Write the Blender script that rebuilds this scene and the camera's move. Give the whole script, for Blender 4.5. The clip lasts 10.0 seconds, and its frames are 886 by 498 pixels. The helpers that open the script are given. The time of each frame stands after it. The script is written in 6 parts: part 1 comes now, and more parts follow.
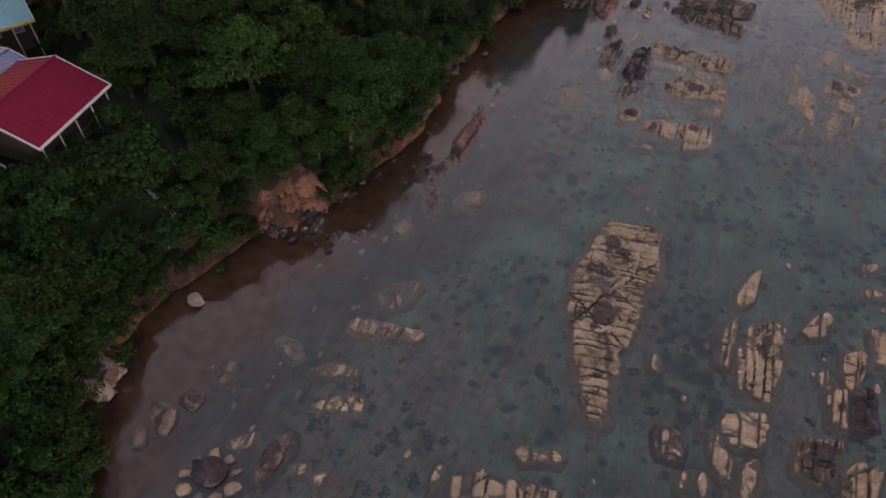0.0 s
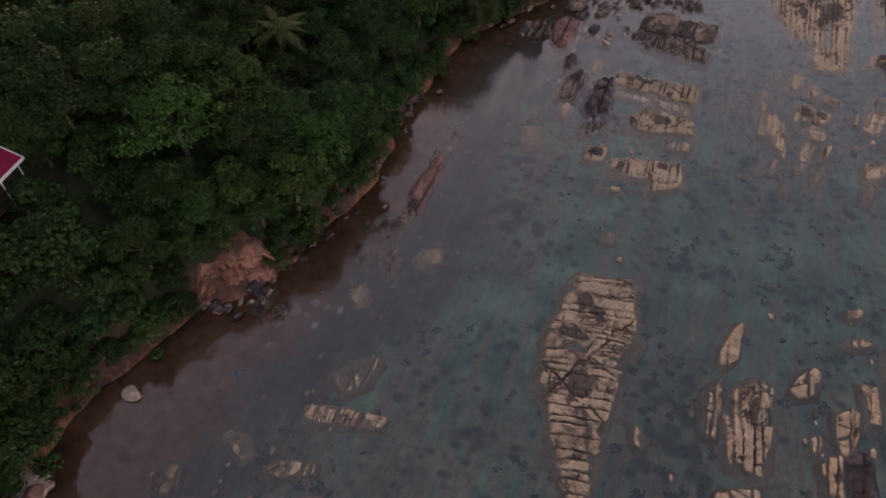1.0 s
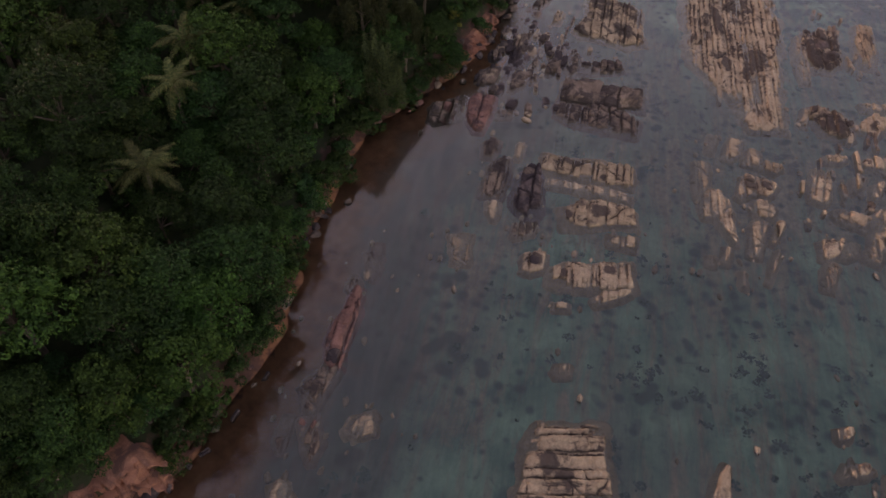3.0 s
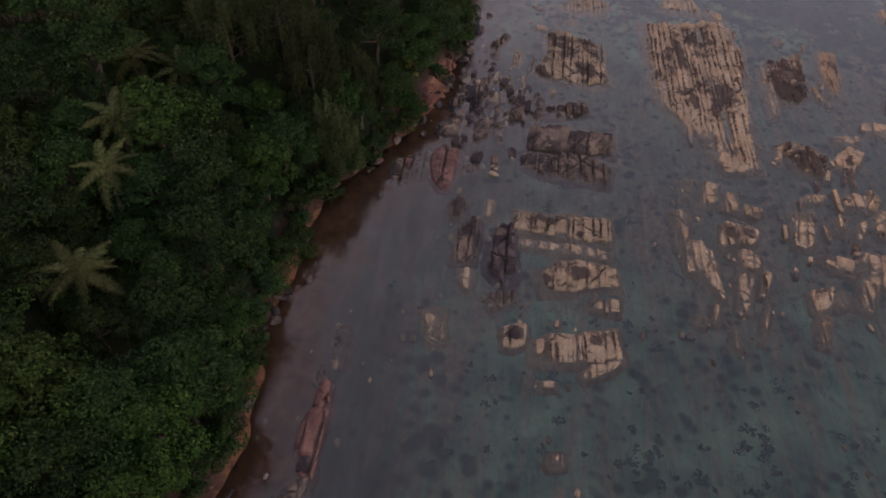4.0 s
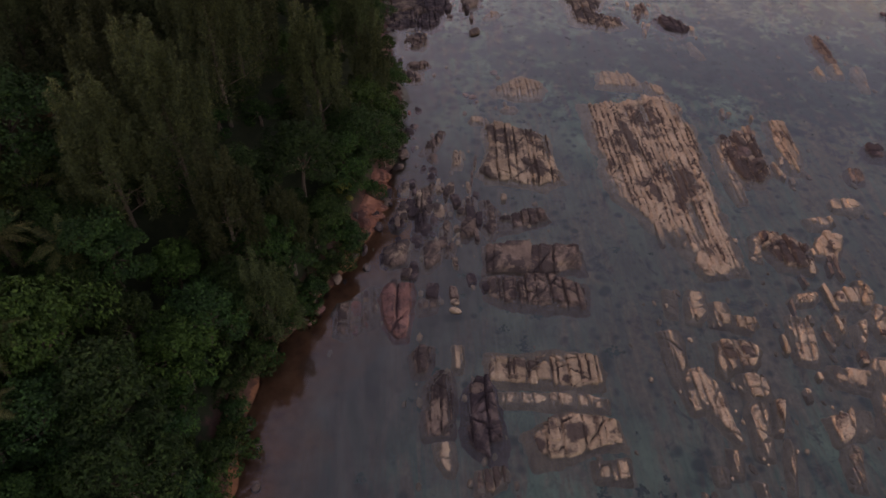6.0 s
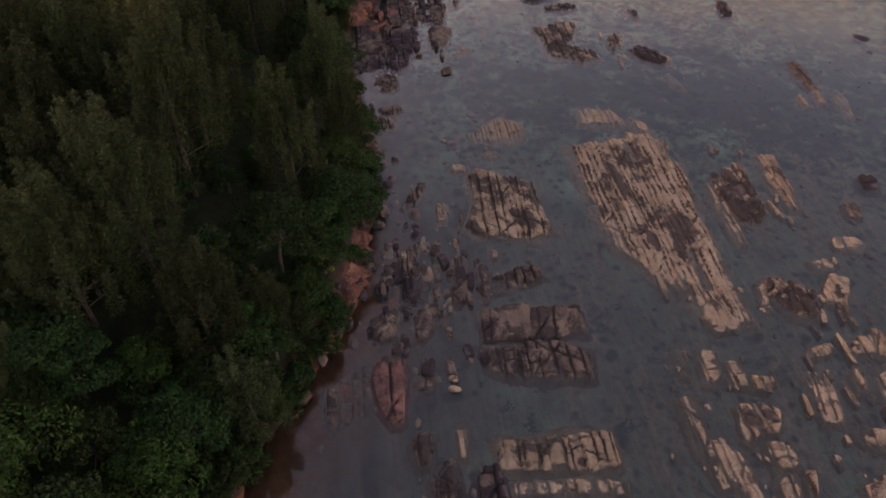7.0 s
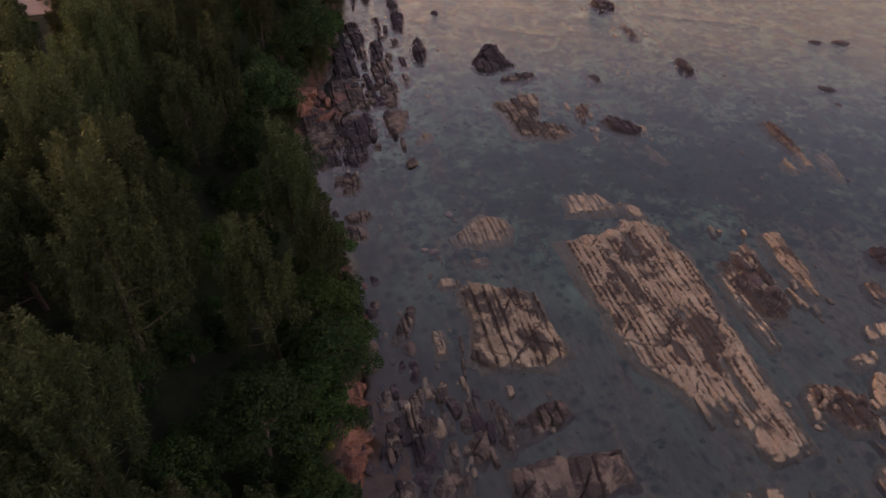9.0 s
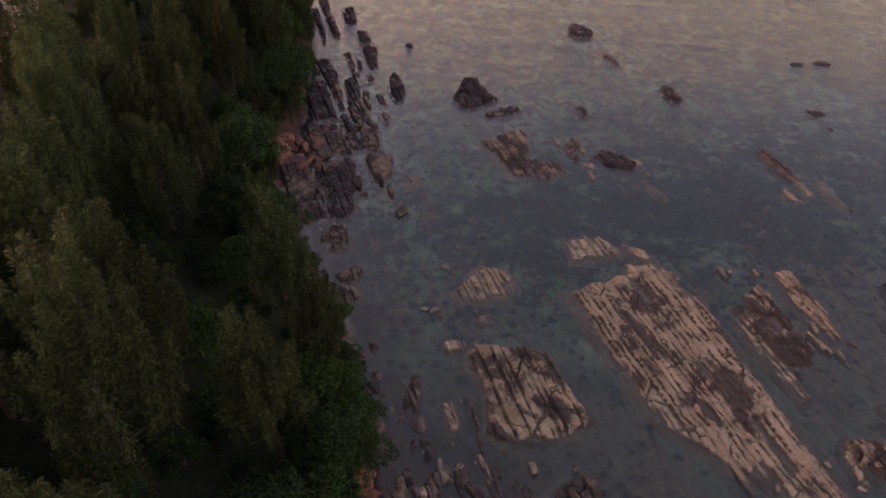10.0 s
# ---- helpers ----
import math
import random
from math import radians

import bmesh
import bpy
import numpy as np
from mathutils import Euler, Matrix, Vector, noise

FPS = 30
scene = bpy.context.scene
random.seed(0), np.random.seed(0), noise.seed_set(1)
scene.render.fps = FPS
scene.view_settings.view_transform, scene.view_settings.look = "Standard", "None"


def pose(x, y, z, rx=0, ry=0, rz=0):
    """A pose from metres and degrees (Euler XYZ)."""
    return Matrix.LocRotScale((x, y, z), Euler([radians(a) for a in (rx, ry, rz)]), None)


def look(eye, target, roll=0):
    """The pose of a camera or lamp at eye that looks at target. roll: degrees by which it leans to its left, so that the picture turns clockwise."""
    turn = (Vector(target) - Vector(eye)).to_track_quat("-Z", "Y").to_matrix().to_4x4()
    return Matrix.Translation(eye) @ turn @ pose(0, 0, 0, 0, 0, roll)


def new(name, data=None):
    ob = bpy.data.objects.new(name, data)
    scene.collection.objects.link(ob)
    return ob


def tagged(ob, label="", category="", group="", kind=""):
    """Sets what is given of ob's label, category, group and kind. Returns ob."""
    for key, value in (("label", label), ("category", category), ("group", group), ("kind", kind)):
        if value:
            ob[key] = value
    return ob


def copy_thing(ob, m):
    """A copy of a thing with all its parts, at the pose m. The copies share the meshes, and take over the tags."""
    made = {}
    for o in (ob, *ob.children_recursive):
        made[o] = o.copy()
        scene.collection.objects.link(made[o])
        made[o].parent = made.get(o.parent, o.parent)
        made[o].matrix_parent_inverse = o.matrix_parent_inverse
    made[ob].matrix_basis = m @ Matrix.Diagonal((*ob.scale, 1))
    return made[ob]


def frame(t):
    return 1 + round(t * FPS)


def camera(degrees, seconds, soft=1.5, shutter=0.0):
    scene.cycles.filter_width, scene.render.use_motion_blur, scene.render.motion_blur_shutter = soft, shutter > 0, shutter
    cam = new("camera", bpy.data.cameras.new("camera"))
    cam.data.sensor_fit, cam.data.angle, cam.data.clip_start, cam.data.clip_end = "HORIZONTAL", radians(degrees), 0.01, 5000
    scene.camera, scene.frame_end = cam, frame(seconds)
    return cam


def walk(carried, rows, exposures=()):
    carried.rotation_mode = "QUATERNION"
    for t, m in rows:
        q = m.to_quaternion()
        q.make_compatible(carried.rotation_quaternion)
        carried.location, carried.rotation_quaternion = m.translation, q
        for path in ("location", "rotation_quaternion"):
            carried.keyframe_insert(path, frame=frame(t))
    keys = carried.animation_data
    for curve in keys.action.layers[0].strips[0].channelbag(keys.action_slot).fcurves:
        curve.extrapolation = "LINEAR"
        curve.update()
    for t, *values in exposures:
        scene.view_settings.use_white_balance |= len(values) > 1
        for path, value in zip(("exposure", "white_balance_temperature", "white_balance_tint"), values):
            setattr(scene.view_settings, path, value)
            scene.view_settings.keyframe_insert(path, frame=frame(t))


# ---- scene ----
cam = camera(63.9, 10.0, soft=1.6)
METRES, EYE, TILT, LEAN, TURN = 76.0, 49.6, -49.77, -0.27, 0.0
ROWS = [
    (0.0, 0.0, 0.0, 0.0, -0.0, 0.0, 0.0),
    (0.5, 0.0064, 0.033, 0.0372, -1.08, -0.01, 1.2),
    (1.0, 0.0127, 0.0655, 0.0747, -2.55, -0.07, 2.88),
    (1.5, 0.0182, 0.0981, 0.1126, -3.78, -0.08, 4.23),
    (2.0, 0.0249, 0.1304, 0.1496, -5.15, 0.02, 5.79),
    (2.5, 0.0317, 0.1636, 0.1865, -6.87, -0.03, 7.7),
    (4.0, 0.0507, 0.2584, 0.3014, -11.89, 0.21, 13.07),
    (4.5, 0.0573, 0.2906, 0.3396, -13.57, 0.1, 14.79),
    (5.0, 0.0643, 0.3229, 0.3777, -15.23, 0.24, 16.44),
    (5.5, 0.0712, 0.3553, 0.4151, -16.93, 0.65, 18.11),
    (7.0, 0.0925, 0.453, 0.5274, -21.88, 0.5, 22.73),
    (7.5, 0.0995, 0.4851, 0.5653, -23.55, 0.72, 24.23),
    (8.0, 0.1063, 0.5167, 0.6032, -25.21, 0.48, 25.65),
    (8.5, 0.1129, 0.5488, 0.6412, -26.91, 0.13, 27.04),
    (9.0, 0.1202, 0.58, 0.6796, -28.58, -0.04, 28.36),
    (9.5, 0.1292, 0.6117, 0.7164, -30.27, -0.08, 29.66),
    (10.0, 0.1397, 0.6435, 0.7521, -32.07, -0.66, 30.97),
]
walk(cam, [(t, pose(0, 0, EYE, TILT, LEAN, TURN) @ pose(METRES * x, METRES * y, METRES * z, 90 + pitch, roll, yaw)) for t, x, y, z, yaw, pitch, roll in ROWS],
     exposures=[(0.0, 2.26, 9800, 45), (5.0, 2.14, 10200, 52), (10.0, 1.98, 10000, 55)])

# ---- world, sun, exposure ----
SUN_HEADING, SUN_HEIGHT = -20.0, 9.0
world = bpy.data.worlds.new("dusk_sky")
world.use_nodes = True
scene.world = world
wn = world.node_tree.nodes
sky = wn.new("ShaderNodeTexSky")
sky.sky_type, sky.sun_disc = "NISHITA", False
sky.sun_elevation, sky.sun_rotation = radians(SUN_HEIGHT), radians(SUN_HEADING)
sky.air_density, sky.dust_density, sky.ozone_density = 1.0, 1.35, 1.5
world.node_tree.links.new(sky.outputs[0], wn["Background"].inputs[0])
wn["Background"].inputs[1].default_value = 0.15
sun_data = bpy.data.lights.new("sun", "SUN")
sun_data.energy, sun_data.angle, sun_data.color = 0.5, radians(10), (1.0, 0.82, 0.68)
sun = new("sun", sun_data)
sh, sv = radians(SUN_HEADING), radians(SUN_HEIGHT)
sun.matrix_world = look((0, 0, 0), (-math.sin(sh) * math.cos(sv), -math.cos(sh) * math.cos(sv), -math.sin(sv)))


# ---- materials ----
class Nodes:
    """A short way to write a node material."""

    def __init__(self, name):
        self.m = bpy.data.materials.new(name)
        self.m.use_nodes = True
        self.t = self.m.node_tree
        self.n = self.t.nodes
        self.bsdf = self.n["Principled BSDF"]
        self.out = self.n["Material Output"]

    def add(self, kind, **values):
        node = self.n.new("ShaderNode" + kind)
        for k, v in values.items():
            node.inputs[k.replace("_", " ")].default_value = v
        return node

    def link(self, a, b):
        self.t.links.new(a, b)

    def position(self, longer=1.0, turn=0.0):
        """Places in the world; longer: drawn out that many times along the heading turn."""
        g = self.n.new("ShaderNodeNewGeometry")
        p = self.add("Mapping")
        p.vector_type = "TEXTURE"
        p.inputs["Scale"].default_value = (longer, 1, 1)
        p.inputs["Rotation"].default_value = (0, 0, radians(turn))
        self.link(g.outputs["Position"], p.inputs["Vector"])
        return p.outputs[0]

    def noise(self, vec, scale, detail=4.0, rough=0.55, distort=0.0):
        n = self.add("TexNoise", Scale=scale, Detail=detail, Roughness=rough, Distortion=distort)
        self.link(vec, n.inputs["Vector"])
        return n.outputs["Fac"]

    def ramp(self, fac, *stops):
        r = self.n.new("ShaderNodeValToRGB")
        e = r.color_ramp.elements
        while len(e) < len(stops):
            e.new(0.5)
        for el, (p, c) in zip(e, stops):
            el.position, el.color = p, (*(c if isinstance(c, tuple) else (c, c, c)), 1)
        self.link(fac, r.inputs[0])
        return r.outputs[0]

    def mix(self, fac, a, b, how="MIX"):
        m = self.n.new("ShaderNodeMix")
        m.data_type, m.blend_type = "RGBA", how
        for sock, v in ((m.inputs["Factor"], fac), (m.inputs["A"], a), (m.inputs["B"], b)):
            for s in ([x for x in m.inputs if x.name == sock.name and x.type == ("VALUE" if sock.name == "Factor" else "RGBA")]):
                if isinstance(v, bpy.types.NodeSocket):
                    self.link(v, s)
                else:
                    s.default_value = (*v, 1) if isinstance(v, tuple) else v
        return [o for o in m.outputs if o.type == "RGBA"][0]

    def math(self, op, a, b=0.0, clamp=False):
        m = self.n.new("ShaderNodeMath")
        m.operation, m.use_clamp = op, clamp
        for s, v in zip(m.inputs, (a, b)):
            if isinstance(v, bpy.types.NodeSocket):
                self.link(v, s)
            else:
                s.default_value = v
        return m.outputs[0]

    def finish(self, colour, rough=0.9, height=None, bump=0.3, dist=0.05, spec=0.3):
        if isinstance(colour, bpy.types.NodeSocket):
            self.link(colour, self.bsdf.inputs["Base Color"])
        else:
            self.bsdf.inputs["Base Color"].default_value = (*colour, 1)
        if isinstance(rough, bpy.types.NodeSocket):
            self.link(rough, self.bsdf.inputs["Roughness"])
        else:
            self.bsdf.inputs["Roughness"].default_value = rough
        self.bsdf.inputs["Specular IOR Level"].default_value = spec
        if height is not None:
            b = self.add("Bump", Strength=bump, Distance=dist)
            self.link(height, b.inputs["Height"])
            self.link(b.outputs[0], self.bsdf.inputs["Normal"])
        return self.m


def rock_material(name, light, deep, growth, amount, silt=(0.235, 0.2, 0.148)):
    """Weathered stone: two tones, fine grain, dark patches of weed and barnacles, shade coloured into its cracks, a
    tone of its own for each block.
    """
    k = Nodes(name)
    p = k.position()
    q = k.position(4.5, 65)
    tone = k.ramp(k.noise(p, 0.45, 6, 0.6), (0.3, deep), (0.68, light))
    bands = k.ramp(k.noise(q, 2.2, 5, 0.6), (0.3, 0.84), (0.7, 1.1))
    grain = k.ramp(k.noise(p, 7.0, 4, 0.7), (0.25, 0.72), (0.75, 1.15))
    c = k.mix(1.0, k.mix(1.0, tone, bands, "MULTIPLY"), grain, "MULTIPLY")
    rnd = k.n.new("ShaderNodeObjectInfo").outputs["Random"]
    own = k.ramp(rnd, (0.0, 0.84), (0.5, 1.0), (1.0, 1.1))
    c = k.mix(1.0, c, own, "MULTIPLY")
    weed = k.math("ADD", k.noise(p, 0.55, 8, 0.68, 0.6), k.math("MULTIPLY", rnd, 0.1))
    grown = k.n.new("ShaderNodeAttribute")
    grown.attribute_name = "growth"
    weed = k.math("ADD", weed, k.math("MULTIPLY", grown.outputs["Fac"], 0.42))
    mask = k.ramp(weed, (0.62 - amount, 0.0), (0.74 - amount, 1.0))
    up = k.n.new("ShaderNodeSeparateXYZ")
    k.link(p, up.inputs[0])
    # weed and the shade painted into cracks keep to the tidal tops; under water the stone is dusted with pale silt
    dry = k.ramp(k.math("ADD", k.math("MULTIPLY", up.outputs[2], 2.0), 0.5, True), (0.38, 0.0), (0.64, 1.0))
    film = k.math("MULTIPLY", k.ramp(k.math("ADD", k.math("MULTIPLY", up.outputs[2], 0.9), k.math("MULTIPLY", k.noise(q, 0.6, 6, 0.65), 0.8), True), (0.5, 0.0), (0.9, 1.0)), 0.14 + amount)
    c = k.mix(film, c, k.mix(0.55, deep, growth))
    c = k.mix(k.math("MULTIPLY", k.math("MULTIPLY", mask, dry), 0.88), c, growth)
    dust = k.n.new("ShaderNodeAttribute")
    dust.attribute_name = "dust"
    drift = k.math("ADD", dust.outputs["Fac"], k.math("MULTIPLY", k.math("SUBTRACT", k.noise(q, 0.9, 6, 0.65), 0.5), k.math("MULTIPLY", dust.outputs["Fac"], 2.2)))
    c = k.mix(k.ramp(drift, (0.3, 0.0), (0.75, 1.0)), c, silt)
    c = k.mix(k.ramp(dust.outputs["Fac"], (0.5, 0.0), (0.95, 0.85)), c, k.mix(0.5, silt, (0.1, 0.16, 0.115)))
    h = k.math("ADD", k.noise(q, 3.0, 8, 0.7), k.noise(p, 9.0, 5, 0.7))
    return k.finish(c, 0.85, h, 0.8, 0.12, 0.14)


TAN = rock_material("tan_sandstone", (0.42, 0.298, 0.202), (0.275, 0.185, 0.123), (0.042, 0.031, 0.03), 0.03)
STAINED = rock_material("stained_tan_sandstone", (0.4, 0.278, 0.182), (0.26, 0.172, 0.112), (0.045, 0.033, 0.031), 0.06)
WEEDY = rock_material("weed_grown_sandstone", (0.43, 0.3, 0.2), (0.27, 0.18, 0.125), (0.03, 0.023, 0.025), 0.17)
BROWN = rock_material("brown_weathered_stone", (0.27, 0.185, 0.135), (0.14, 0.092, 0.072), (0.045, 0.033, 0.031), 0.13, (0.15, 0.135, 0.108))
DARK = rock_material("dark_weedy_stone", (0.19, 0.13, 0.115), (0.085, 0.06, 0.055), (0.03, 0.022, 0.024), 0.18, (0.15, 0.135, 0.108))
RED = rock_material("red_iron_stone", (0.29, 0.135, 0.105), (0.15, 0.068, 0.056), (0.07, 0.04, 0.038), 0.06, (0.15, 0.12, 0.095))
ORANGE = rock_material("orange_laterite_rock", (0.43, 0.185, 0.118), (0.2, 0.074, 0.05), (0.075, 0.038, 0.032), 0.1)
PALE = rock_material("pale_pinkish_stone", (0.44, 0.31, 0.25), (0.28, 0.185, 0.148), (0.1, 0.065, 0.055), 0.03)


def ground_material():
    """Leaf litter and soil inland, red-brown mud along the water's edge, pale green sand with weed under the water, its
    colour darkened far out for deep water's dimming.
    """
    k = Nodes("soil_mud_and_sand")
    p, q = k.position(), k.position(5.0, 66)

    def layer(name):
        a = k.n.new("ShaderNodeAttribute")
        a.attribute_name = name
        return a.outputs["Fac"]

    inland_, silt, weedy, ledge = layer("inland"), layer("silt"), layer("seagrass"), layer("ledges")
    d = k.math("ADD", inland_, k.math("MULTIPLY", k.math("SUBTRACT", k.noise(p, 0.22, 6), 0.5), 8.0))
    sand = k.ramp(k.noise(p, 0.2, 7, 0.62), (0.3, (0.06, 0.115, 0.086)), (0.5, (0.135, 0.236, 0.165)), (0.68, (0.24, 0.37, 0.24)))
    drift = k.ramp(k.noise(q, 0.075, 5, 0.6), (0.46, 0.0), (0.6, 0.6))
    sand = k.mix(drift, sand, k.ramp(k.noise(p, 0.5, 6, 0.65), (0.3, (0.085, 0.08, 0.068)), (0.7, (0.2, 0.18, 0.145))))
    sand = k.mix(k.math("MULTIPLY", silt, 0.55), sand, (0.195, 0.175, 0.135))
    streak = k.ramp(k.math("ADD", k.noise(q, 0.6, 8, 0.72, 0.6), k.math("MULTIPLY", ledge, 0.16)), (0.5, 0.0), (0.64, 1.0))
    sand = k.mix(k.math("MULTIPLY", streak, 0.8), sand, k.ramp(k.noise(p, 1.1, 6, 0.7), (0.3, (0.16, 0.12, 0.09)), (0.7, (0.36, 0.26, 0.18))))
    mottle = k.ramp(k.noise(q, 2.4, 6, 0.65), (0.3, 0.8), (0.7, 1.15))
    sand = k.mix(1.0, sand, mottle, "MULTIPLY")
    spots = k.n.new("ShaderNodeTexVoronoi")
    spots.feature = "SMOOTH_F1"
    spots.inputs["Scale"].default_value = 0.75
    k.link(k.position(), spots.inputs["Vector"])
    where = k.math("ADD", k.math("MULTIPLY", spots.outputs["Distance"], 0.75), k.noise(p, 0.12, 3))
    sand = k.mix(k.math("MULTIPLY", k.ramp(where, (0.56, 1.0), (0.72, 0.0)), 0.75), sand, (0.055, 0.075, 0.067))
    weed = k.ramp(k.noise(p, 0.7, 8, 0.72, 0.5), (0.55, 0.0), (0.68, 1.0))
    sand = k.mix(k.math("MULTIPLY", weed, 0.6), sand, (0.075, 0.085, 0.075))
    # seagrass, and far out the dimming of deep water coloured onto the bed
    beds = k.ramp(k.math("ADD", weedy, k.math("MULTIPLY", k.math("SUBTRACT", k.noise(p, 0.42, 9, 0.76, 0.5), 0.5), 2.8)), (0.32, 0.0), (0.6, 1.0))
    sand = k.mix(k.math("MULTIPLY", beds, 0.7), sand, (0.05, 0.06, 0.062))
    mud = k.ramp(k.noise(p, 0.7, 8, 0.68), (0.3, (0.11, 0.043, 0.023)), (0.55, (0.22, 0.086, 0.043)), (0.75, (0.255, 0.122, 0.07)))
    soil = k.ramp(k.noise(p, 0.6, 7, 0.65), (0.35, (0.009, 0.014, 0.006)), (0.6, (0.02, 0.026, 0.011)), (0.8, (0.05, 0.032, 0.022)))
    place = k.n.new("ShaderNodeSeparateXYZ")
    k.link(p, place.inputs[0])
    # the mud flat narrows past the corner of the bay
    narrow = k.math("MULTIPLY", k.math("MULTIPLY", k.math("SUBTRACT", place.outputs[1], 92.0), 0.06, True), 0.24)
    broad_ = k.math("MULTIPLY", k.math("MULTIPLY", k.math("SUBTRACT", -5.0, place.outputs[0]), 0.1, True), 0.14)
    lift = k.math("ADD", k.math("ADD", k.math("SUBTRACT", k.math("MULTIPLY", d, 0.031), narrow), broad_), 0.6, True)
    ooze = k.ramp(k.noise(q, 0.45, 7, 0.68, 0.4), (0.3, (0.055, 0.048, 0.043)), (0.52, (0.102, 0.087, 0.074)), (0.72, (0.165, 0.128, 0.098)))
    c = k.mix(k.ramp(lift, (0.06, 0.0), (0.3, 0.85)), sand, ooze)
    c = k.mix(k.ramp(lift, (0.36, 0.0), (0.5, 1.0)), c, mud)
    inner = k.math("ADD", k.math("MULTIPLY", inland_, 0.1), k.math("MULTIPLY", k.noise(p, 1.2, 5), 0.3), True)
    bank = k.ramp(k.noise(p, 1.1, 7, 0.7), (0.3, (0.03, 0.016, 0.013)), (0.7, (0.1, 0.044, 0.032)))
    c = k.mix(k.ramp(inner, (0.06, 0.0), (0.12, 1.0)), c, bank)
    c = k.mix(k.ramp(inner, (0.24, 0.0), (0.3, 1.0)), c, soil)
    h = k.math("ADD", k.noise(p, 1.6, 8, 0.7), k.noise(p, 7.0, 4, 0.7))
    return k.finish(c, 0.95, h, 0.25, 0.15, 0.2)


def water_material():
    """Clear shallow water: tinted through, mirroring the sky by its angle; ripples grow away from the shore."""
    k = Nodes("clear_sea_water")
    k.n.remove(k.bsdf)
    p, crests = k.position(), k.position(9.0, -55)
    g = k.n.new("ShaderNodeNewGeometry")
    sep = k.n.new("ShaderNodeSeparateXYZ")
    k.link(g.outputs["Position"], sep.inputs[0])
    far = k.math("ADD", k.math("MULTIPLY", sep.outputs[0], 0.62), k.math("MULTIPLY", sep.outputs[1], 0.78))
    open_sea = k.ramp(k.math("MULTIPLY", k.math("SUBTRACT", far, 122.0), 0.025, True), (0.0, 0.0), (1.0, 1.0))
    calm = k.math("MULTIPLY", k.noise(p, 0.5, 3, 0.5), 0.1)
    chop = k.math("ADD", k.math("MULTIPLY", k.math("POWER", k.noise(crests, 0.34, 4, 0.55, 0.4), 2.0), 0.7), k.math("MULTIPLY", k.noise(crests, 1.4, 6, 0.7), 0.36))
    h = k.math("ADD", calm, k.math("MULTIPLY", chop, k.math("MULTIPLY", open_sea, 2.1)))
    b = k.add("Bump", Strength=0.35, Distance=0.5)
    k.link(h, b.inputs["Height"])
    through_water = k.add("BsdfTransparent")
    through_water.inputs["Color"].default_value = (0.9, 0.965, 0.955, 1)
    mirror = k.add("BsdfGlossy", Roughness=0.04)
    k.link(b.outputs[0], mirror.inputs["Normal"])
    fres = k.add("Fresnel", IOR=1.52)
    k.link(b.outputs[0], fres.inputs["Normal"])
    mix = k.n.new("ShaderNodeMixShader")
    k.link(fres.outputs[0], mix.inputs[0])
    k.link(through_water.outputs[0], mix.inputs[1])
    k.link(mirror.outputs[0], mix.inputs[2])
    k.link(mix.outputs[0], k.out.inputs[0])
    return k.m


def leaf_material(name, dark, mid, bright):
    k = Nodes(name)
    g = k.n.new("ShaderNodeNewGeometry")
    rnd = k.n.new("ShaderNodeObjectInfo").outputs["Random"]
    patch = k.noise(k.position(), 0.55, 4, 0.6)
    leaf = k.math("ADD", k.math("MULTIPLY", g.outputs["Random Per Island"], 0.42), k.math("MULTIPLY", patch, 0.6))
    c = k.ramp(leaf, (0.25, dark), (0.55, mid), (0.85, bright))
    own = k.n.new("ShaderNodeHueSaturation")
    k.link(k.math("ADD", k.math("MULTIPLY", rnd, 0.05), 0.475), own.inputs["Hue"])
    k.link(k.math("ADD", k.math("MULTIPLY", rnd, 0.7), 0.65), own.inputs["Value"])
    k.link(c, own.inputs["Color"])
    k.finish(own.outputs[0], 0.65, spec=0.12)
    glow = k.add("BsdfTranslucent")
    k.link(own.outputs[0], glow.inputs["Color"])
    mix = k.add("MixShader")
    mix.inputs[0].default_value = 0.25
    k.link(k.bsdf.outputs[0], mix.inputs[1])
    k.link(glow.outputs[0], mix.inputs[2])
    k.link(mix.outputs[0], k.out.inputs[0])
    return k.m


def plain(name, a, b, scale, rough=0.8, bump=0.3, metal=0.0, spec=0.3):
    k = Nodes(name)
    p = k.position()
    n = k.math("ADD", k.math("MULTIPLY", k.noise(p, scale, 6, 0.65), 0.7), k.math("MULTIPLY", k.noise(p, scale * 9, 4, 0.6), 0.3))
    k.bsdf.inputs["Metallic"].default_value = metal
    return k.finish(k.ramp(n, (0.3, a), (0.7, b)), rough, n, bump, 0.03, spec)


GROUND, WATER = ground_material(), water_material()
LEAF = leaf_material("broad_green_leaves", (0.0046, 0.015, 0.0042), (0.0152, 0.042, 0.01), (0.047, 0.094, 0.021))
LEAF_BRIGHT = leaf_material("fresh_green_leaves", (0.007, 0.021, 0.0045), (0.021, 0.056, 0.0105), (0.052, 0.105, 0.022))
LEAF_OLIVE = leaf_material("olive_green_leaves", (0.018, 0.026, 0.007), (0.055, 0.07, 0.018), (0.12, 0.135, 0.04))
LEAF_DEEP = leaf_material("deep_green_leaves", (0.0052, 0.018, 0.0058), (0.0125, 0.042, 0.0108), (0.033, 0.084, 0.02))
LEAF_YELLOW = leaf_material("yellow_green_leaves", (0.05, 0.055, 0.012), (0.13, 0.13, 0.03), (0.24, 0.22, 0.06))
NEEDLE = leaf_material("olive_feathery_needles", (0.015, 0.025, 0.011), (0.043, 0.057, 0.022), (0.092, 0.105, 0.04))
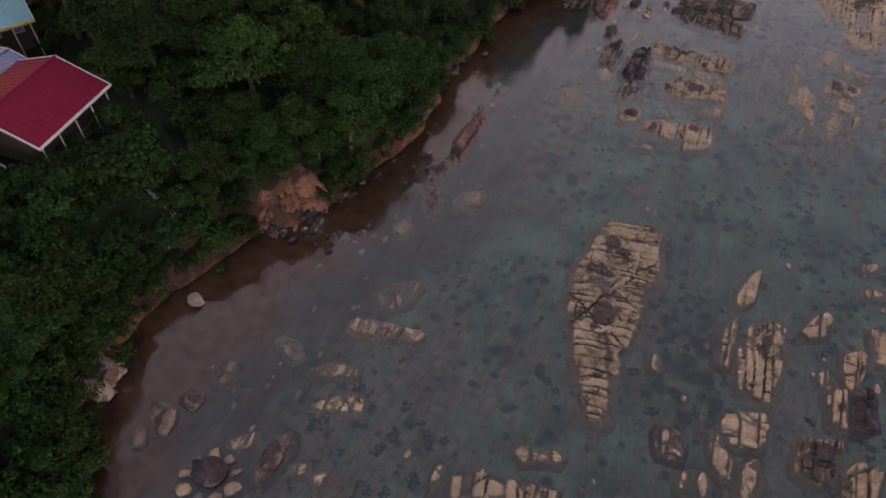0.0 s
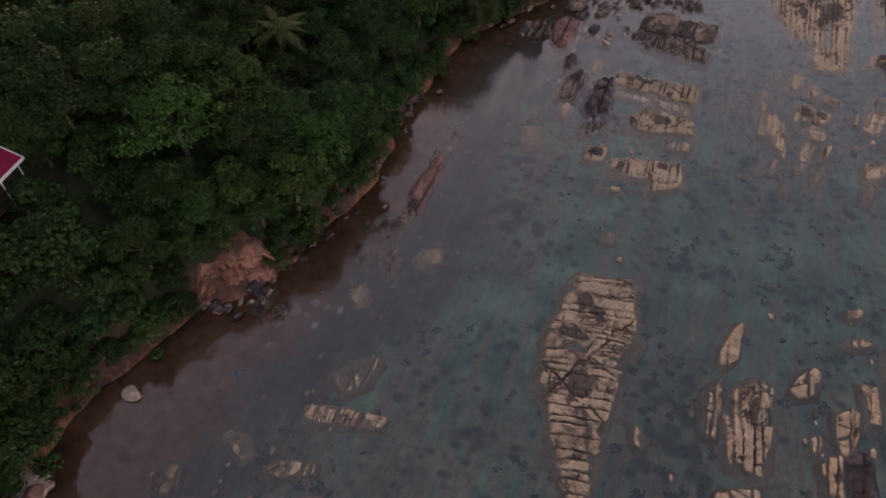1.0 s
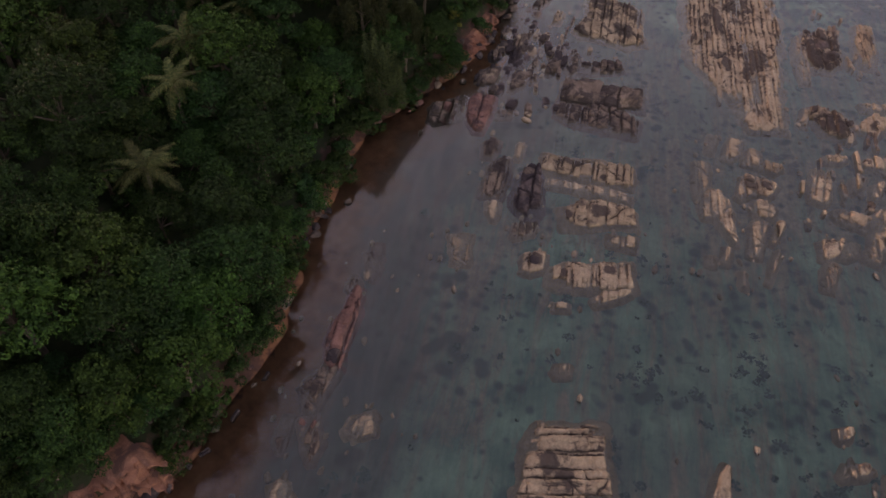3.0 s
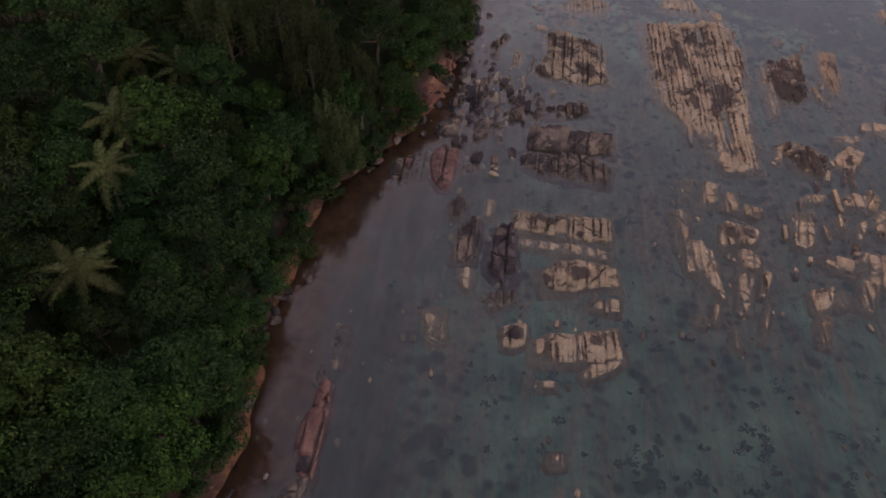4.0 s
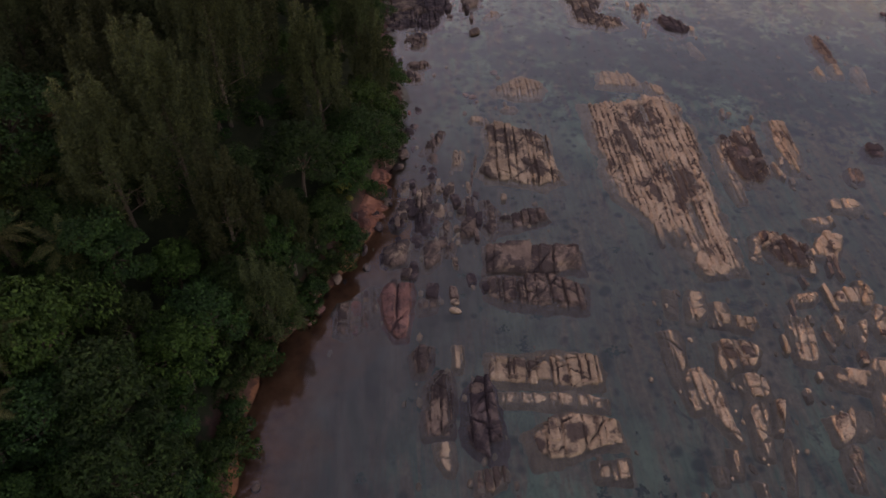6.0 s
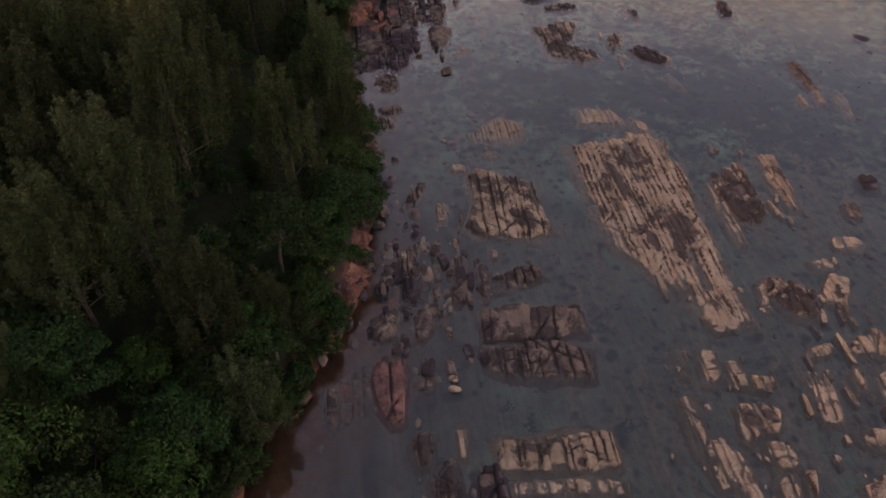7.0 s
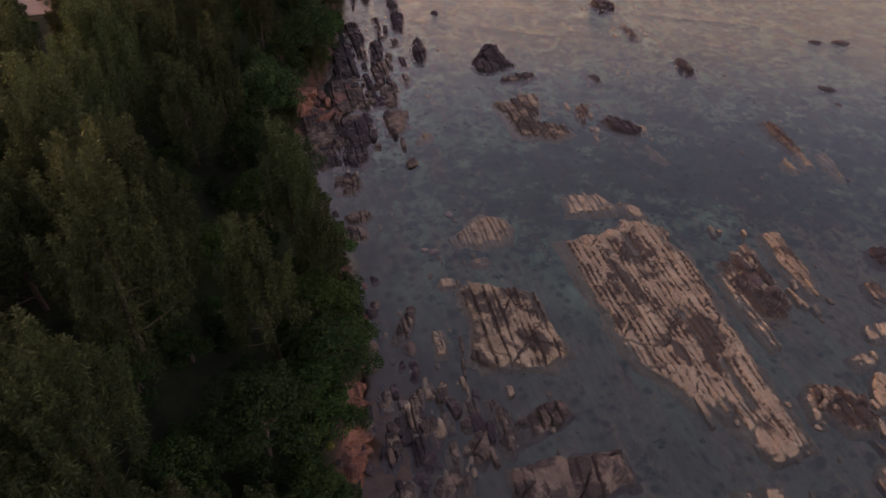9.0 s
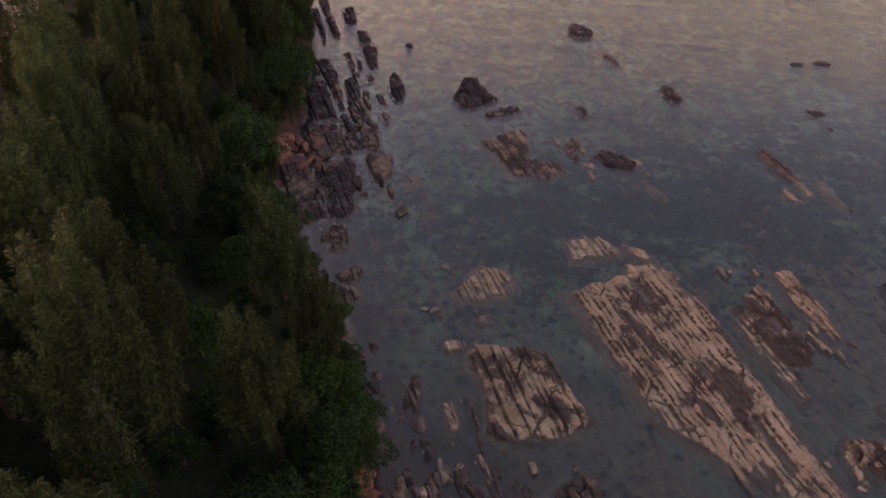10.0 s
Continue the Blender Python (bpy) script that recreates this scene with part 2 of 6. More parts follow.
FROND = leaf_material("palm_leaflets", (0.028, 0.04, 0.014), (0.075, 0.085, 0.028), (0.15, 0.135, 0.05))
BARK = plain("grey_brown_bark", (0.05, 0.036, 0.027), (0.12, 0.088, 0.066), 2.0)
WEED = plain("dark_seaweed", (0.055, 0.083, 0.067), (0.095, 0.135, 0.108), 1.5)
ROOF_RED = plain("crimson_roof_sheet", (0.15, 0.007, 0.02), (0.2, 0.011, 0.03), 0.8, 0.8, 0.1, 0.0, 0.1)
ROOF_BLUE = plain("blue_grey_roof_sheet", (0.05, 0.08, 0.17), (0.12, 0.16, 0.27), 1.2, 0.35, 0.3, 0.0, 0.5)
ROOF_TEAL = plain("teal_roof_sheet", (0.08, 0.25, 0.28), (0.14, 0.36, 0.38), 0.8, 0.5, 0.1)
TRIM_WHITE = plain("white_painted_trim", (0.36, 0.34, 0.33), (0.55, 0.52, 0.5), 3.0, 0.6, 0.1)
TRIM_YELLOW = plain("ochre_painted_board", (0.42, 0.24, 0.04), (0.6, 0.36, 0.07), 3.0, 0.6, 0.1)
TIMBER = plain("brown_timber", (0.03, 0.019, 0.014), (0.07, 0.045, 0.033), 3.0)
POST_GREY = plain("pale_weathered_post", (0.3, 0.27, 0.24), (0.5, 0.46, 0.42), 4.0)
CONCRETE = plain("pale_concrete", (0.22, 0.2, 0.18), (0.38, 0.35, 0.32), 2.0)
DIRT = plain("dry_dirt", (0.2, 0.13, 0.1), (0.36, 0.25, 0.2), 0.5)


# ---- building helpers ----
def mesh(name, verts, faces, material, smooth=False):
    me = bpy.data.meshes.new(name)
    me.from_pydata([tuple(v) for v in verts], [], [tuple(f) for f in faces])
    me.materials.append(material)
    if smooth:
        me.polygons.foreach_set("use_smooth", [True] * len(me.polygons))
    me.update()
    return me


def part(name, data, parent, label=""):
    ob = new(name, data)
    ob.parent = parent
    if label:
        tagged(ob, label)
    return ob


def thing(name, m, label, category, group="", kind=""):
    ob = new(name)
    ob.matrix_world = m
    return tagged(ob, label, category, group, kind)


def lattice(ix, iy, seed):
    h = (ix.astype(np.int64) * 374761393 + iy.astype(np.int64) * 668265263 + seed * 974634777) & 0x7FFFFFFF
    h = ((h ^ (h >> 13)) * 1274126177) & 0x7FFFFFFF
    return ((h ^ (h >> 16)) & 0xFFFF) / 65535.0


def rumple(x, y, scale, seed=0, octaves=3):
    """Smooth noise over the plane, about -1 to 1."""
    x, y = np.asarray(x, float) * scale, np.asarray(y, float) * scale
    total, amp, norm = 0.0, 1.0, 0.0
    for o in range(octaves):
        ix, iy = np.floor(x), np.floor(y)
        fx, fy = x - ix, y - iy
        fx, fy = fx * fx * (3 - 2 * fx), fy * fy * (3 - 2 * fy)
        a, b = lattice(ix, iy, seed + o), lattice(ix + 1, iy, seed + o)
        c, d = lattice(ix, iy + 1, seed + o), lattice(ix + 1, iy + 1, seed + o)
        total = total + amp * ((a * (1 - fx) + b * fx) * (1 - fy) + (c * (1 - fx) + d * fx) * fy)
        norm += amp
        x, y, amp = x * 2.03 + 11.7, y * 2.03 + 5.3, amp * 0.5
    return total / norm * 2 - 1


def smooth01(v):
    v = np.clip(v, 0, 1)
    return v * v * (3 - 2 * v)


# ---- the shore and the ground ----
SHORE = np.array([(-40, -400), (-34, -40), (-31, 10), (-29.5, 22), (-27.5, 30), (-26, 34.5), (-22, 39), (-17.4, 44.2), (-14, 45.5), (-10.4, 48.5), (-3.8, 57),
                  (0.5, 68.5), (5.6, 79), (9.6, 84), (16.6, 88.6), (22, 93.5), (26.8, 99), (30.5, 105.5), (34.5, 112), (38, 122), (41, 131.5),
                  (46.7, 141.7), (55, 148.5), (64, 160), (78, 180), (110, 235), (900, 1400)], float)


def inland(x, y):
    """Metres from the water's edge, positive on the land."""
    x, y = np.asarray(x, float), np.asarray(y, float)
    best, side = np.full(x.shape, 1e9), np.ones(x.shape)
    for (ax, ay), (bx, by) in zip(SHORE[:-1], SHORE[1:]):
        ex, ey = bx - ax, by - ay
        k = np.clip(((x - ax) * ex + (y - ay) * ey) / (ex * ex + ey * ey), 0, 1)
        d = np.hypot(x - ax - k * ex, y - ay - k * ey)
        s = np.where(ex * (y - ay) - ey * (x - ax) > 0, 1.0, -1.0)
        near = d < best
        best, side = np.where(near, d, best), np.where(near, s, side)
    return best * side


def ground_z(x, y):
    x, y = np.asarray(x, float), np.asarray(y, float)
    d = inland(x, y) + rumple(x, y, 0.3, 3) * 0.9
    hill = 2.6 * np.exp(-((x + 27) ** 2 + (y - 44) ** 2) / 200.0) * smooth01(d / 2.5)
    land = 0.1 + 1.3 * smooth01(d / 1.3) + 0.42 * np.clip(d, 0, 20) + 0.08 * np.clip(d - 20, 0, 200) + rumple(x, y, 0.2, 7) * 0.4 + hill
    yard = smooth01((-x - 23) / 7) * smooth01((y - 28) / 8) * smooth01((84 - y) / 8)
    land = land * (1 - yard) + np.minimum(land, 7.4 + 0.2 * rumple(x, y, 0.2, 8)) * yard
    sea = 0.1 - 0.4 * smooth01(-d / 2.5) - 0.02 * np.clip(-d, 0, 12) - 0.003 * np.clip(-d - 12, 0, 60) - 0.01 * np.clip(-d - 72, 0, 400)
    sea = sea + rumple(x, y, 0.25, 9) * 0.1
    return np.where(d > 0, land, sea)


def axis(lo, hi, step, reach):
    inner = list(np.arange(lo, hi + step, step))
    out, s = [], step
    while sum(out) < reach:
        s *= 1.35
        out.append(s)
    steps = np.cumsum(out)
    return np.array([*(lo - steps[::-1]), *inner, *(inner[-1] + steps)])


def sheet(name, xs, ys, zs, material):
    nx, ny = len(xs), len(ys)
    gx, gy = np.meshgrid(xs, ys)
    verts = np.stack([gx.ravel(), gy.ravel(), zs.ravel()], 1)
    i = np.arange(nx * ny).reshape(ny, nx)
    quads = np.stack([i[:-1, :-1], i[:-1, 1:], i[1:, 1:], i[1:, :-1]], -1).reshape(-1, 4)
    return mesh(name, verts.tolist(), quads.tolist(), material, True)


gx_, gy_ = axis(-60, 112, 0.8, 2500), axis(0, 200, 0.8, 2500)
GX, GY = np.meshgrid(gx_, gy_)
GROUND_Z, INLAND = ground_z(GX, GY), inland(GX, GY)
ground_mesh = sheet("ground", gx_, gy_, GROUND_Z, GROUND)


def beneath(x, y):
    """Height of the ground and metres inland at places, read off the ground's own grid."""
    i, j = np.clip(np.searchsorted(gx_, x) - 1, 0, len(gx_) - 2), np.clip(np.searchsorted(gy_, y) - 1, 0, len(gy_) - 2)
    f, g = (x - gx_[i]) / (gx_[i + 1] - gx_[i]), (y - gy_[j]) / (gy_[j + 1] - gy_[j])
    return tuple((a[j, i] * (1 - f) + a[j, i + 1] * f) * (1 - g) + (a[j + 1, i] * (1 - f) + a[j + 1, i + 1] * f) * g for a in (GROUND_Z, INLAND))


SILT = smooth01((GX * 0.42 + GY * 0.9 - 62) / 22) * smooth01((112 - GX * 0.3 - GY * 0.9) / 25) + 0.3 * rumple(GX, GY, 0.05, 61)
# the 0.35 term puts light lost in deep water into the bed's colour
GRASS_AND_DEPTH = 0.62 * np.exp(-(((GX - 74) / 34) ** 2 + ((GY - 104 + (GX - 74) * 0.55) / 14) ** 2)) + 0.35 * smooth01((0.62 * GX + 0.78 * GY - 128) / 30) + 0.2 * smooth01((GX - 30) / 14) + 0.12 * rumple(GX, GY, 0.06, 71)
LEDGES = 0.9 * np.exp(-(((GX - 47) / 14) ** 2 + ((GY - 62) / 12) ** 2)) + 0.9 * np.exp(-(((GX + 5) / 14) ** 2 + ((GY - 27) / 13) ** 2)) + 0.8 * np.exp(-(((GX - 30) / 13) ** 2 + ((GY - 24) / 11) ** 2)) + 0.7 * np.exp(-(((GX - 72) / 14) ** 2 + ((GY - 82) / 12) ** 2)) + 0.5 * np.exp(-(((GX - 10) / 8) ** 2 + ((GY - 68) / 14) ** 2))
for key, layer_ in (("ledges", LEDGES), ("inland", INLAND), ("silt", np.clip(SILT, 0, 1)), ("seagrass", GRASS_AND_DEPTH)):
    ground_mesh.attributes.new(key, "FLOAT", "POINT").data.foreach_set("value", layer_.ravel().astype(np.float32))
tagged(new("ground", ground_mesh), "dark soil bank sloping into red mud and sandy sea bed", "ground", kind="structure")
wx = np.array([-2500.0, -60, 0, 60, 120, 2600])
wy = np.array([-2500.0, 0, 60, 120, 200, 2700])
tagged(new("water", sheet("water", wx, wy, np.zeros((6, 6)), WATER)), "clear shallow sea water mirroring the dusk sky", "sea", kind="structure")


# ---- rocks ----
def block_mesh(corners, top, dip, rng, material, depth=1.0):
    """One jointed block: a many-cornered footprint with worn edges and an uneven, tilted top."""
    ring, count = [], len(corners)
    for i in range(count):
        a, b = corners[i], corners[(i + 1) % count]
        e = b - a
        n = Vector((e.y, -e.x)).normalized() if e.length > 1e-4 else Vector((0, 0))
        ring.append(a.lerp(b, 0.14))
        if e.length > 0.35:
            ring.append(a.lerp(b, rng.uniform(0.4, 0.6)) + n * rng.uniform(-0.07, 0.07) * min(1, e.length))
        ring.append(a.lerp(b, 0.86))
    mid = sum(corners, Vector((0, 0))) / count
    size = 2 * min((p_ - mid).length for p_ in corners)
    lip = min(0.16, 0.13 * size)
    verts, faces, m = [], [], len(ring)
    for z0, shrink, jig in ((-depth, 1.05, 0.0), (top - lip * 1.1, 1.0, 0.03), (top - lip * 0.2, 1 - lip * 0.9 / max(size, 0.3), 0.035), (top, 0.6, 0.06)):
        for c in ring:
            o = c - mid
            v = mid + o * shrink * (1 + rng.uniform(-jig, jig))
            z = z0 + (dip[0] * o.x + dip[1] * o.y if z0 > -depth else 0) + rng.uniform(-jig, jig)
            verts.append((v.x, v.y, z))
    verts.append((mid.x, mid.y, top + rng.uniform(-0.04, 0.05)))
    for k in range(3):
        for i in range(m):
            j = (i + 1) % m
            faces.append((k * m + i, k * m + j, (k + 1) * m + j, (k + 1) * m + i))
    for i in range(m):
        faces.append((3 * m + i, 3 * m + (i + 1) % m, 4 * m))
    return mesh("rock_block", verts, faces, material)


def strip_edge(j, seed):
    """Where joint j along the grain lies, in strip units: strips are of uneven width."""
    return j + 0.72 * (lattice(np.asarray(j), np.zeros_like(j), seed + 3) - 0.5)


def cross_cut(i, j, seed):
    """Where cut i across strip j lies, in cell lengths."""
    return i + 0.5 * (j % 2) + 0.8 * (lattice(np.asarray(i), np.asarray(j), seed) - 0.5)


def cut_slant(i, j, seed):
    return 0.9 * (lattice(np.asarray(i), np.asarray(j), seed + 9) - 0.5)


def joint_cells(p, q, seed, long_, wide_):
    """For places in cell units: metres to the nearest joint along the grain and across it, the cell's grid place and its middle."""
    iy = np.floor(q)
    iy = iy + (q >= strip_edge(iy + 1, seed)) - (q < strip_edge(iy, seed))
    lo, hi = strip_edge(iy, seed), strip_edge(iy + 1, seed)
    sy = (lo + hi) / 2
    side = np.minimum(q - lo, hi - q) * wide_
    ix = np.floor(p - 0.5 * (iy % 2))
    off = q - sy

    def at(i):
        return cross_cut(i, iy, seed) + cut_slant(i, iy, seed) * off * wide_ / long_

    ix = ix + (p >= at(ix + 1)) - (p < at(ix))
    back, front = at(ix), at(ix + 1)
    # a third of the cuts never opened
    shut_b, shut_f = lattice(ix, iy, seed + 15) < 0.34, lattice(ix + 1, iy, seed + 15) < 0.34
    cut_ = np.minimum(np.where(shut_b, 9, (p - back) * long_), np.where(shut_f, 9, (front - p) * long_))
    return side, cut_, (ix, iy, (back + front) / 2, sy)


def cell_outline(ix, iy, seed, long_, wide_):
    """The four corners of one joint cell, in cell units."""
    i, j = np.array(float(ix)), np.array(float(iy))
    lo, hi = float(strip_edge(j, seed)), float(strip_edge(j + 1, seed))
    half = (hi - lo) / 2 * wide_ / long_
    back, front = float(cross_cut(i, j, seed)), float(cross_cut(i + 1, j, seed))
    kb, kf = float(cut_slant(i, j, seed)) * half, float(cut_slant(i + 1, j, seed)) * half
    return [Vector((back - kb, lo)), Vector((front - kf, lo)), Vector((front + kf, hi)), Vector((back + kb, hi))]


def ledge(x, y, turn, length, left, right, rise=0.3, stone=None, cells=(1.5, 0.8), grain=66, skirt=1.0, weed=(), label="", odd=None, proud=0.22, jut=0.34):
    """A low bedrock outcrop along the heading turn. left and right: its half widths from one end to the other. Joints run along the grain and
    across it and part the rock into cells of about the given size; a worn base spreads under the water. weed: dark grown patches (u, v, long, wide)."""
    stone = stone or TAN
    skirt = skirt if length * (float(np.mean(left)) + float(np.mean(right))) > 14 else skirt * 0.65
    rng, seed = random.Random(int(x * 131 + y * 17)), int(abs(x) * 7 + abs(y) * 3)
    cells = (cells[0] * rng.uniform(0.85, 1.3), cells[1] * rng.uniform(0.85, 1.35))
    ob = thing("rock_outcrop", pose(x, y, 0, 0, 0, turn), label or "tan jointed bedrock outcrop awash in clear shallow water", "rock", "bedrock outcrops in the shallows")
    c, s = math.cos(radians(turn)), math.sin(radians(turn))
    cg, sg = math.cos(radians(grain)), math.sin(radians(grain))
    area = length * (float(np.mean(left)) + float(np.mean(right)))
    fray = min(1.0, max(0.15, area / length / 4.5))
    posts = np.linspace(-length / 2, length / 2, len(left))

    def warp(wx_, wy_):
        return 0.34 * rumple(wx_, wy_, 0.4, 17, 3), 0.16 * rumple(wx_, wy_, 0.45, 19, 3)

    def field(u, v):
        """Heights, stains and painted crack shade of the rock at places of its own plan."""
        wx_, wy_ = x + c * u - s * v, y + s * u + c * v
        l, r = np.interp(u, posts, left), np.interp(u, posts, right)
        ou, ov = np.abs(u) - length / 2, np.maximum(v - l, -v - r)
        over = np.hypot(np.maximum(ou, 0), np.maximum(ov, 0)) + np.minimum(np.maximum(ou, ov), 0)
        over = over + fray * (0.42 * rumple(wx_, wy_, 0.55, 21, 3) + 0.24 * rumple(wx_, wy_, 1.6, 27, 3))
        wa, wb = warp(wx_, wy_)
        fine, bend = rumple(wx_, wy_, 2.3, 23, 4), rumple(wx_, wy_, 0.45, 31, 3)
        p, q = (cg * wx_ + sg * wy_ + wa + 0.05 * fine) / cells[0], (cg * wy_ - sg * wx_ + wb + 0.04 * fine) / cells[1]
        side, cut_, (ix, iy, sx, sy) = joint_cells(p, q, seed, *cells)
        h1, h2, h3 = lattice(ix, iy, seed + 21), lattice(ix, iy, seed + 22), lattice(ix, iy, seed + 23)
        open_ = smooth01(0.6 + 0.9 * rumple(wx_, wy_, 0.7, 29, 2))
        groove = np.maximum(np.exp(-(side / (0.05 + 0.045 * open_)) ** 2) * (0.35 + 0.65 * open_), np.exp(-(cut_ / 0.07) ** 2) * smooth01(0.4 + 1.2 * rumple(wx_, wy_, 0.6, 33, 2)))
        # slanting fractures across the whole mass, and finer cracks where it is shattered
        for lean_, apart in ((1.1, 5.2), (-0.8, 7.4)):
            line = (cg * wx_ + sg * wy_ + 2 * wa + lean_ * (cg * wy_ - sg * wx_ + 2 * wb)) / apart + 0.37 * (seed % 7)
            near_ = np.abs(line - np.round(line)) * apart / math.hypot(1, lean_)
            groove = np.maximum(groove, np.exp(-(near_ / 0.09) ** 2) * smooth01(0.5 + 1.6 * rumple(wx_, wy_, 0.2, 41, 2)))
        s2, c2, _ = joint_cells(p * 2.3 + 40, q * 2.0 + 40, seed + 5, cells[0] / 2.3, cells[1] / 2.0)
        shattered = smooth01(2.4 * rumple(wx_, wy_, 0.28, 43, 3) + 0.1)
        crack = np.exp(-(np.minimum(s2, c2) / 0.055) ** 2) * shattered
        broken = smooth01((over + min(0.9, 0.3 * area / length)) / 0.8)
        lost = (h3 < 0.05 + 0.28 * broken) * 1.0
        amp = min(jut, 0.12 + 0.5 * max(rise, 0.0))
        crest = rise * (0.62 + 0.38 * smooth01(-over / 1.1) + 0.35 * bend) + amp * (h1 - 0.5) - lost * (0.12 + 0.55 * max(rise, 0.0))
        crest = crest + (q - sy) * (0.1 + 0.16 * h2) * min(1.0, cells[1]) + (p - sx) * 0.2 * (h3 - 0.5) - 0.38 * groove - 0.16 * crack
        crest = crest + 0.11 * fine + 0.09 * rumple(wx_, wy_, 5.0, 37, 3)
        bed, ashore = beneath(wx_, wy_)
        low = bed - 0.12 - 1.2 * smooth01((ashore + 1.5) / 2)
        shelf = np.maximum(-0.17 + 0.13 * bend + 0.07 * fine - 0.12 * groove, low + 0.1)
        inner = smooth01((0.05 - over) / 0.22)
        outer = smooth01((skirt * (0.8 + 0.5 * bend) - over) / (skirt * 0.9))
        z = low + outer * (shelf - low)
        z = z + inner * (crest - z)
        # shade of grooves and cracks, painted in the same dark colour as weed
        grown = np.maximum(0.75 * smooth01((groove - 0.35) / 0.4), 0.45 * crack)
        for pu, pv, ru, rv in weed:
            a_ = np.hypot((u - pu) / max(ru, 0.3), (v - pv) / max(rv, 0.3)) + 0.6 * rumple(wx_, wy_, 0.9, 61, 4)
            grown = np.maximum(grown, 0.85 * smooth01((1.2 - a_) / 1.1))
        return z, over, grown

    step = 0.11 if area > 120 else 0.09
    reach_l, reach_r = max(left) + skirt * 1.35, max(right) + skirt * 1.35
    nu, nv = int((length + 2.7 * skirt) / step) + 2, int((reach_l + reach_r) / step) + 2
    uu, vv = np.meshgrid(np.linspace(-length / 2 - skirt * 1.35, length / 2 + skirt * 1.35, nu), np.linspace(-reach_r, reach_l, nv), indexing="ij")
    zz, over, grown = field(uu, vv)
    i = np.arange(nu * nv).reshape(nu, nv)
    faces = np.stack([i[:-1, :-1], i[1:, :-1], i[1:, 1:], i[:-1, 1:]], -1).reshape(-1, 4)
    o4 = over.ravel()[faces].min(1)
    faces = faces[o4 < skirt * 1.3]
    kept = np.unique(faces)
    back = np.zeros(nu * nv, int)
    back[kept] = np.arange(len(kept))
    rock = mesh("bedrock", np.stack([uu.ravel(), vv.ravel(), zz.ravel()], 1)[kept].tolist(), back[faces].tolist(), stone, True)
    for key, layer_ in (("dust", smooth01((over - 0.05) / (skirt * 1.1))), ("growth", grown)):
        rock.attributes.new(key, "FLOAT", "POINT").data.foreach_set("value", layer_.ravel()[kept].astype(np.float32))
    part("bedrock", rock, ob, "grooved rock mass, worn smooth where it runs under water")
    # the blocks that stand proud of it, each filling its joints
    found = {}
    for _ in range(60):
        u, v = rng.uniform(-length / 2, length / 2), rng.uniform(-max(right), max(left))
        wx_, wy_ = x + c * u - s * v, y + s * u + c * v
        wa, wb = warp(np.array(wx_), np.array(wy_))
        p, q = (cg * wx_ + sg * wy_ + float(wa)) / cells[0], (cg * wy_ - sg * wx_ + float(wb)) / cells[1]
        _, _, (ix, iy, _, _) = joint_cells(np.array([p]), np.array([q]), seed, *cells)
        found[(int(ix[0]), int(iy[0]))] = rng.random()
    made, half_wide = 0, area / length / 2
    for (ix, iy), draw in sorted(found.items(), key=lambda kv: kv[1]):
        if proud <= 0 or made > 11 or (draw > proud and made > 2):
            break
        pts = []
        for k in cell_outline(ix, iy, seed, *cells):
            a_, b_ = k.x * cells[0], k.y * cells[1]
            wx_, wy_ = cg * a_ - sg * b_, sg * a_ + cg * b_
            wa, wb = warp(np.array(wx_), np.array(wy_))
            a_, b_ = a_ - float(wa), b_ - float(wb)
            wx_, wy_ = cg * a_ - sg * b_ - x, sg * a_ + cg * b_ - y
            pts.append(Vector((c * wx_ + s * wy_, c * wy_ - s * wx_)))
        mid = sum(pts, Vector((0, 0))) / len(pts)
        z, over_, _ = field(np.array([mid.x]), np.array([mid.y]))
        wide_ = max((p_ - mid).length for p_ in pts)
        if over_[0] > -0.22 or min((p_ - mid).length for p_ in pts) < 0.2:
            continue
        fit_ = min(1.0, 1.3 * max(0.35, -float(over_[0])) / wide_) if half_wide < 2 else 1.0
        pts = [mid + (p_ - mid) * fit_ * rng.uniform(0.86, 0.97) for p_ in pts]
        part("rock_block", block_mesh(pts, float(z[0]) + rng.uniform(0.0, 0.09), (rng.uniform(-0.09, 0.09), rng.uniform(-0.09, 0.09)), rng, odd if odd and rng.random() < 0.3 else stone), ob)
        made += 1
    return ob


def outcrop(x, y, along, across, strike=66, cols=3, cut=1.5, rise=0.3, stone=None, odd=None, label=""):
    """A small ledge of even width, its joints along its own length."""
    half = across / 2
    shape = (0.7 * half, half, half, 0.7 * half)
    return ledge(x, y, strike, along, shape, shape, rise, stone, (cut * 1.1, max(0.5, across / cols)), strike, 0.9, (), label, odd)


def lump(rx, ry, rz, rng, stone, detail=2, rough=0.4):
    bm = bmesh.new()
    bmesh.ops.create_icosphere(bm, subdivisions=detail, radius=1.0)
    off = Vector((rng.uniform(0, 90), rng.uniform(0, 90), rng.uniform(0, 90)))
    cuts = [(Vector((rng.uniform(-1, 1), rng.uniform(-1, 1), rng.uniform(-0.3, 1))).normalized(), rng.uniform(0.45, 0.8)) for _ in range(13)]
    for v in bm.verts:
        d = v.co.normalized()
        r = 1 + rough * noise.noise(d * 1.3 + off) + rough * 0.5 * noise.noise(d * 3.1 + off)
        for n, h in cuts:
            if d.dot(n) * r > h:
                r = h / d.dot(n) * 0.9 + r * 0.1
        v.co = Vector((d.x * rx, d.y * ry, d.z * rz)) * r
    me = bpy.data.meshes.new("boulder")
    bm.to_mesh(me)
    bm.free()
    me.materials.append(stone)
    return me


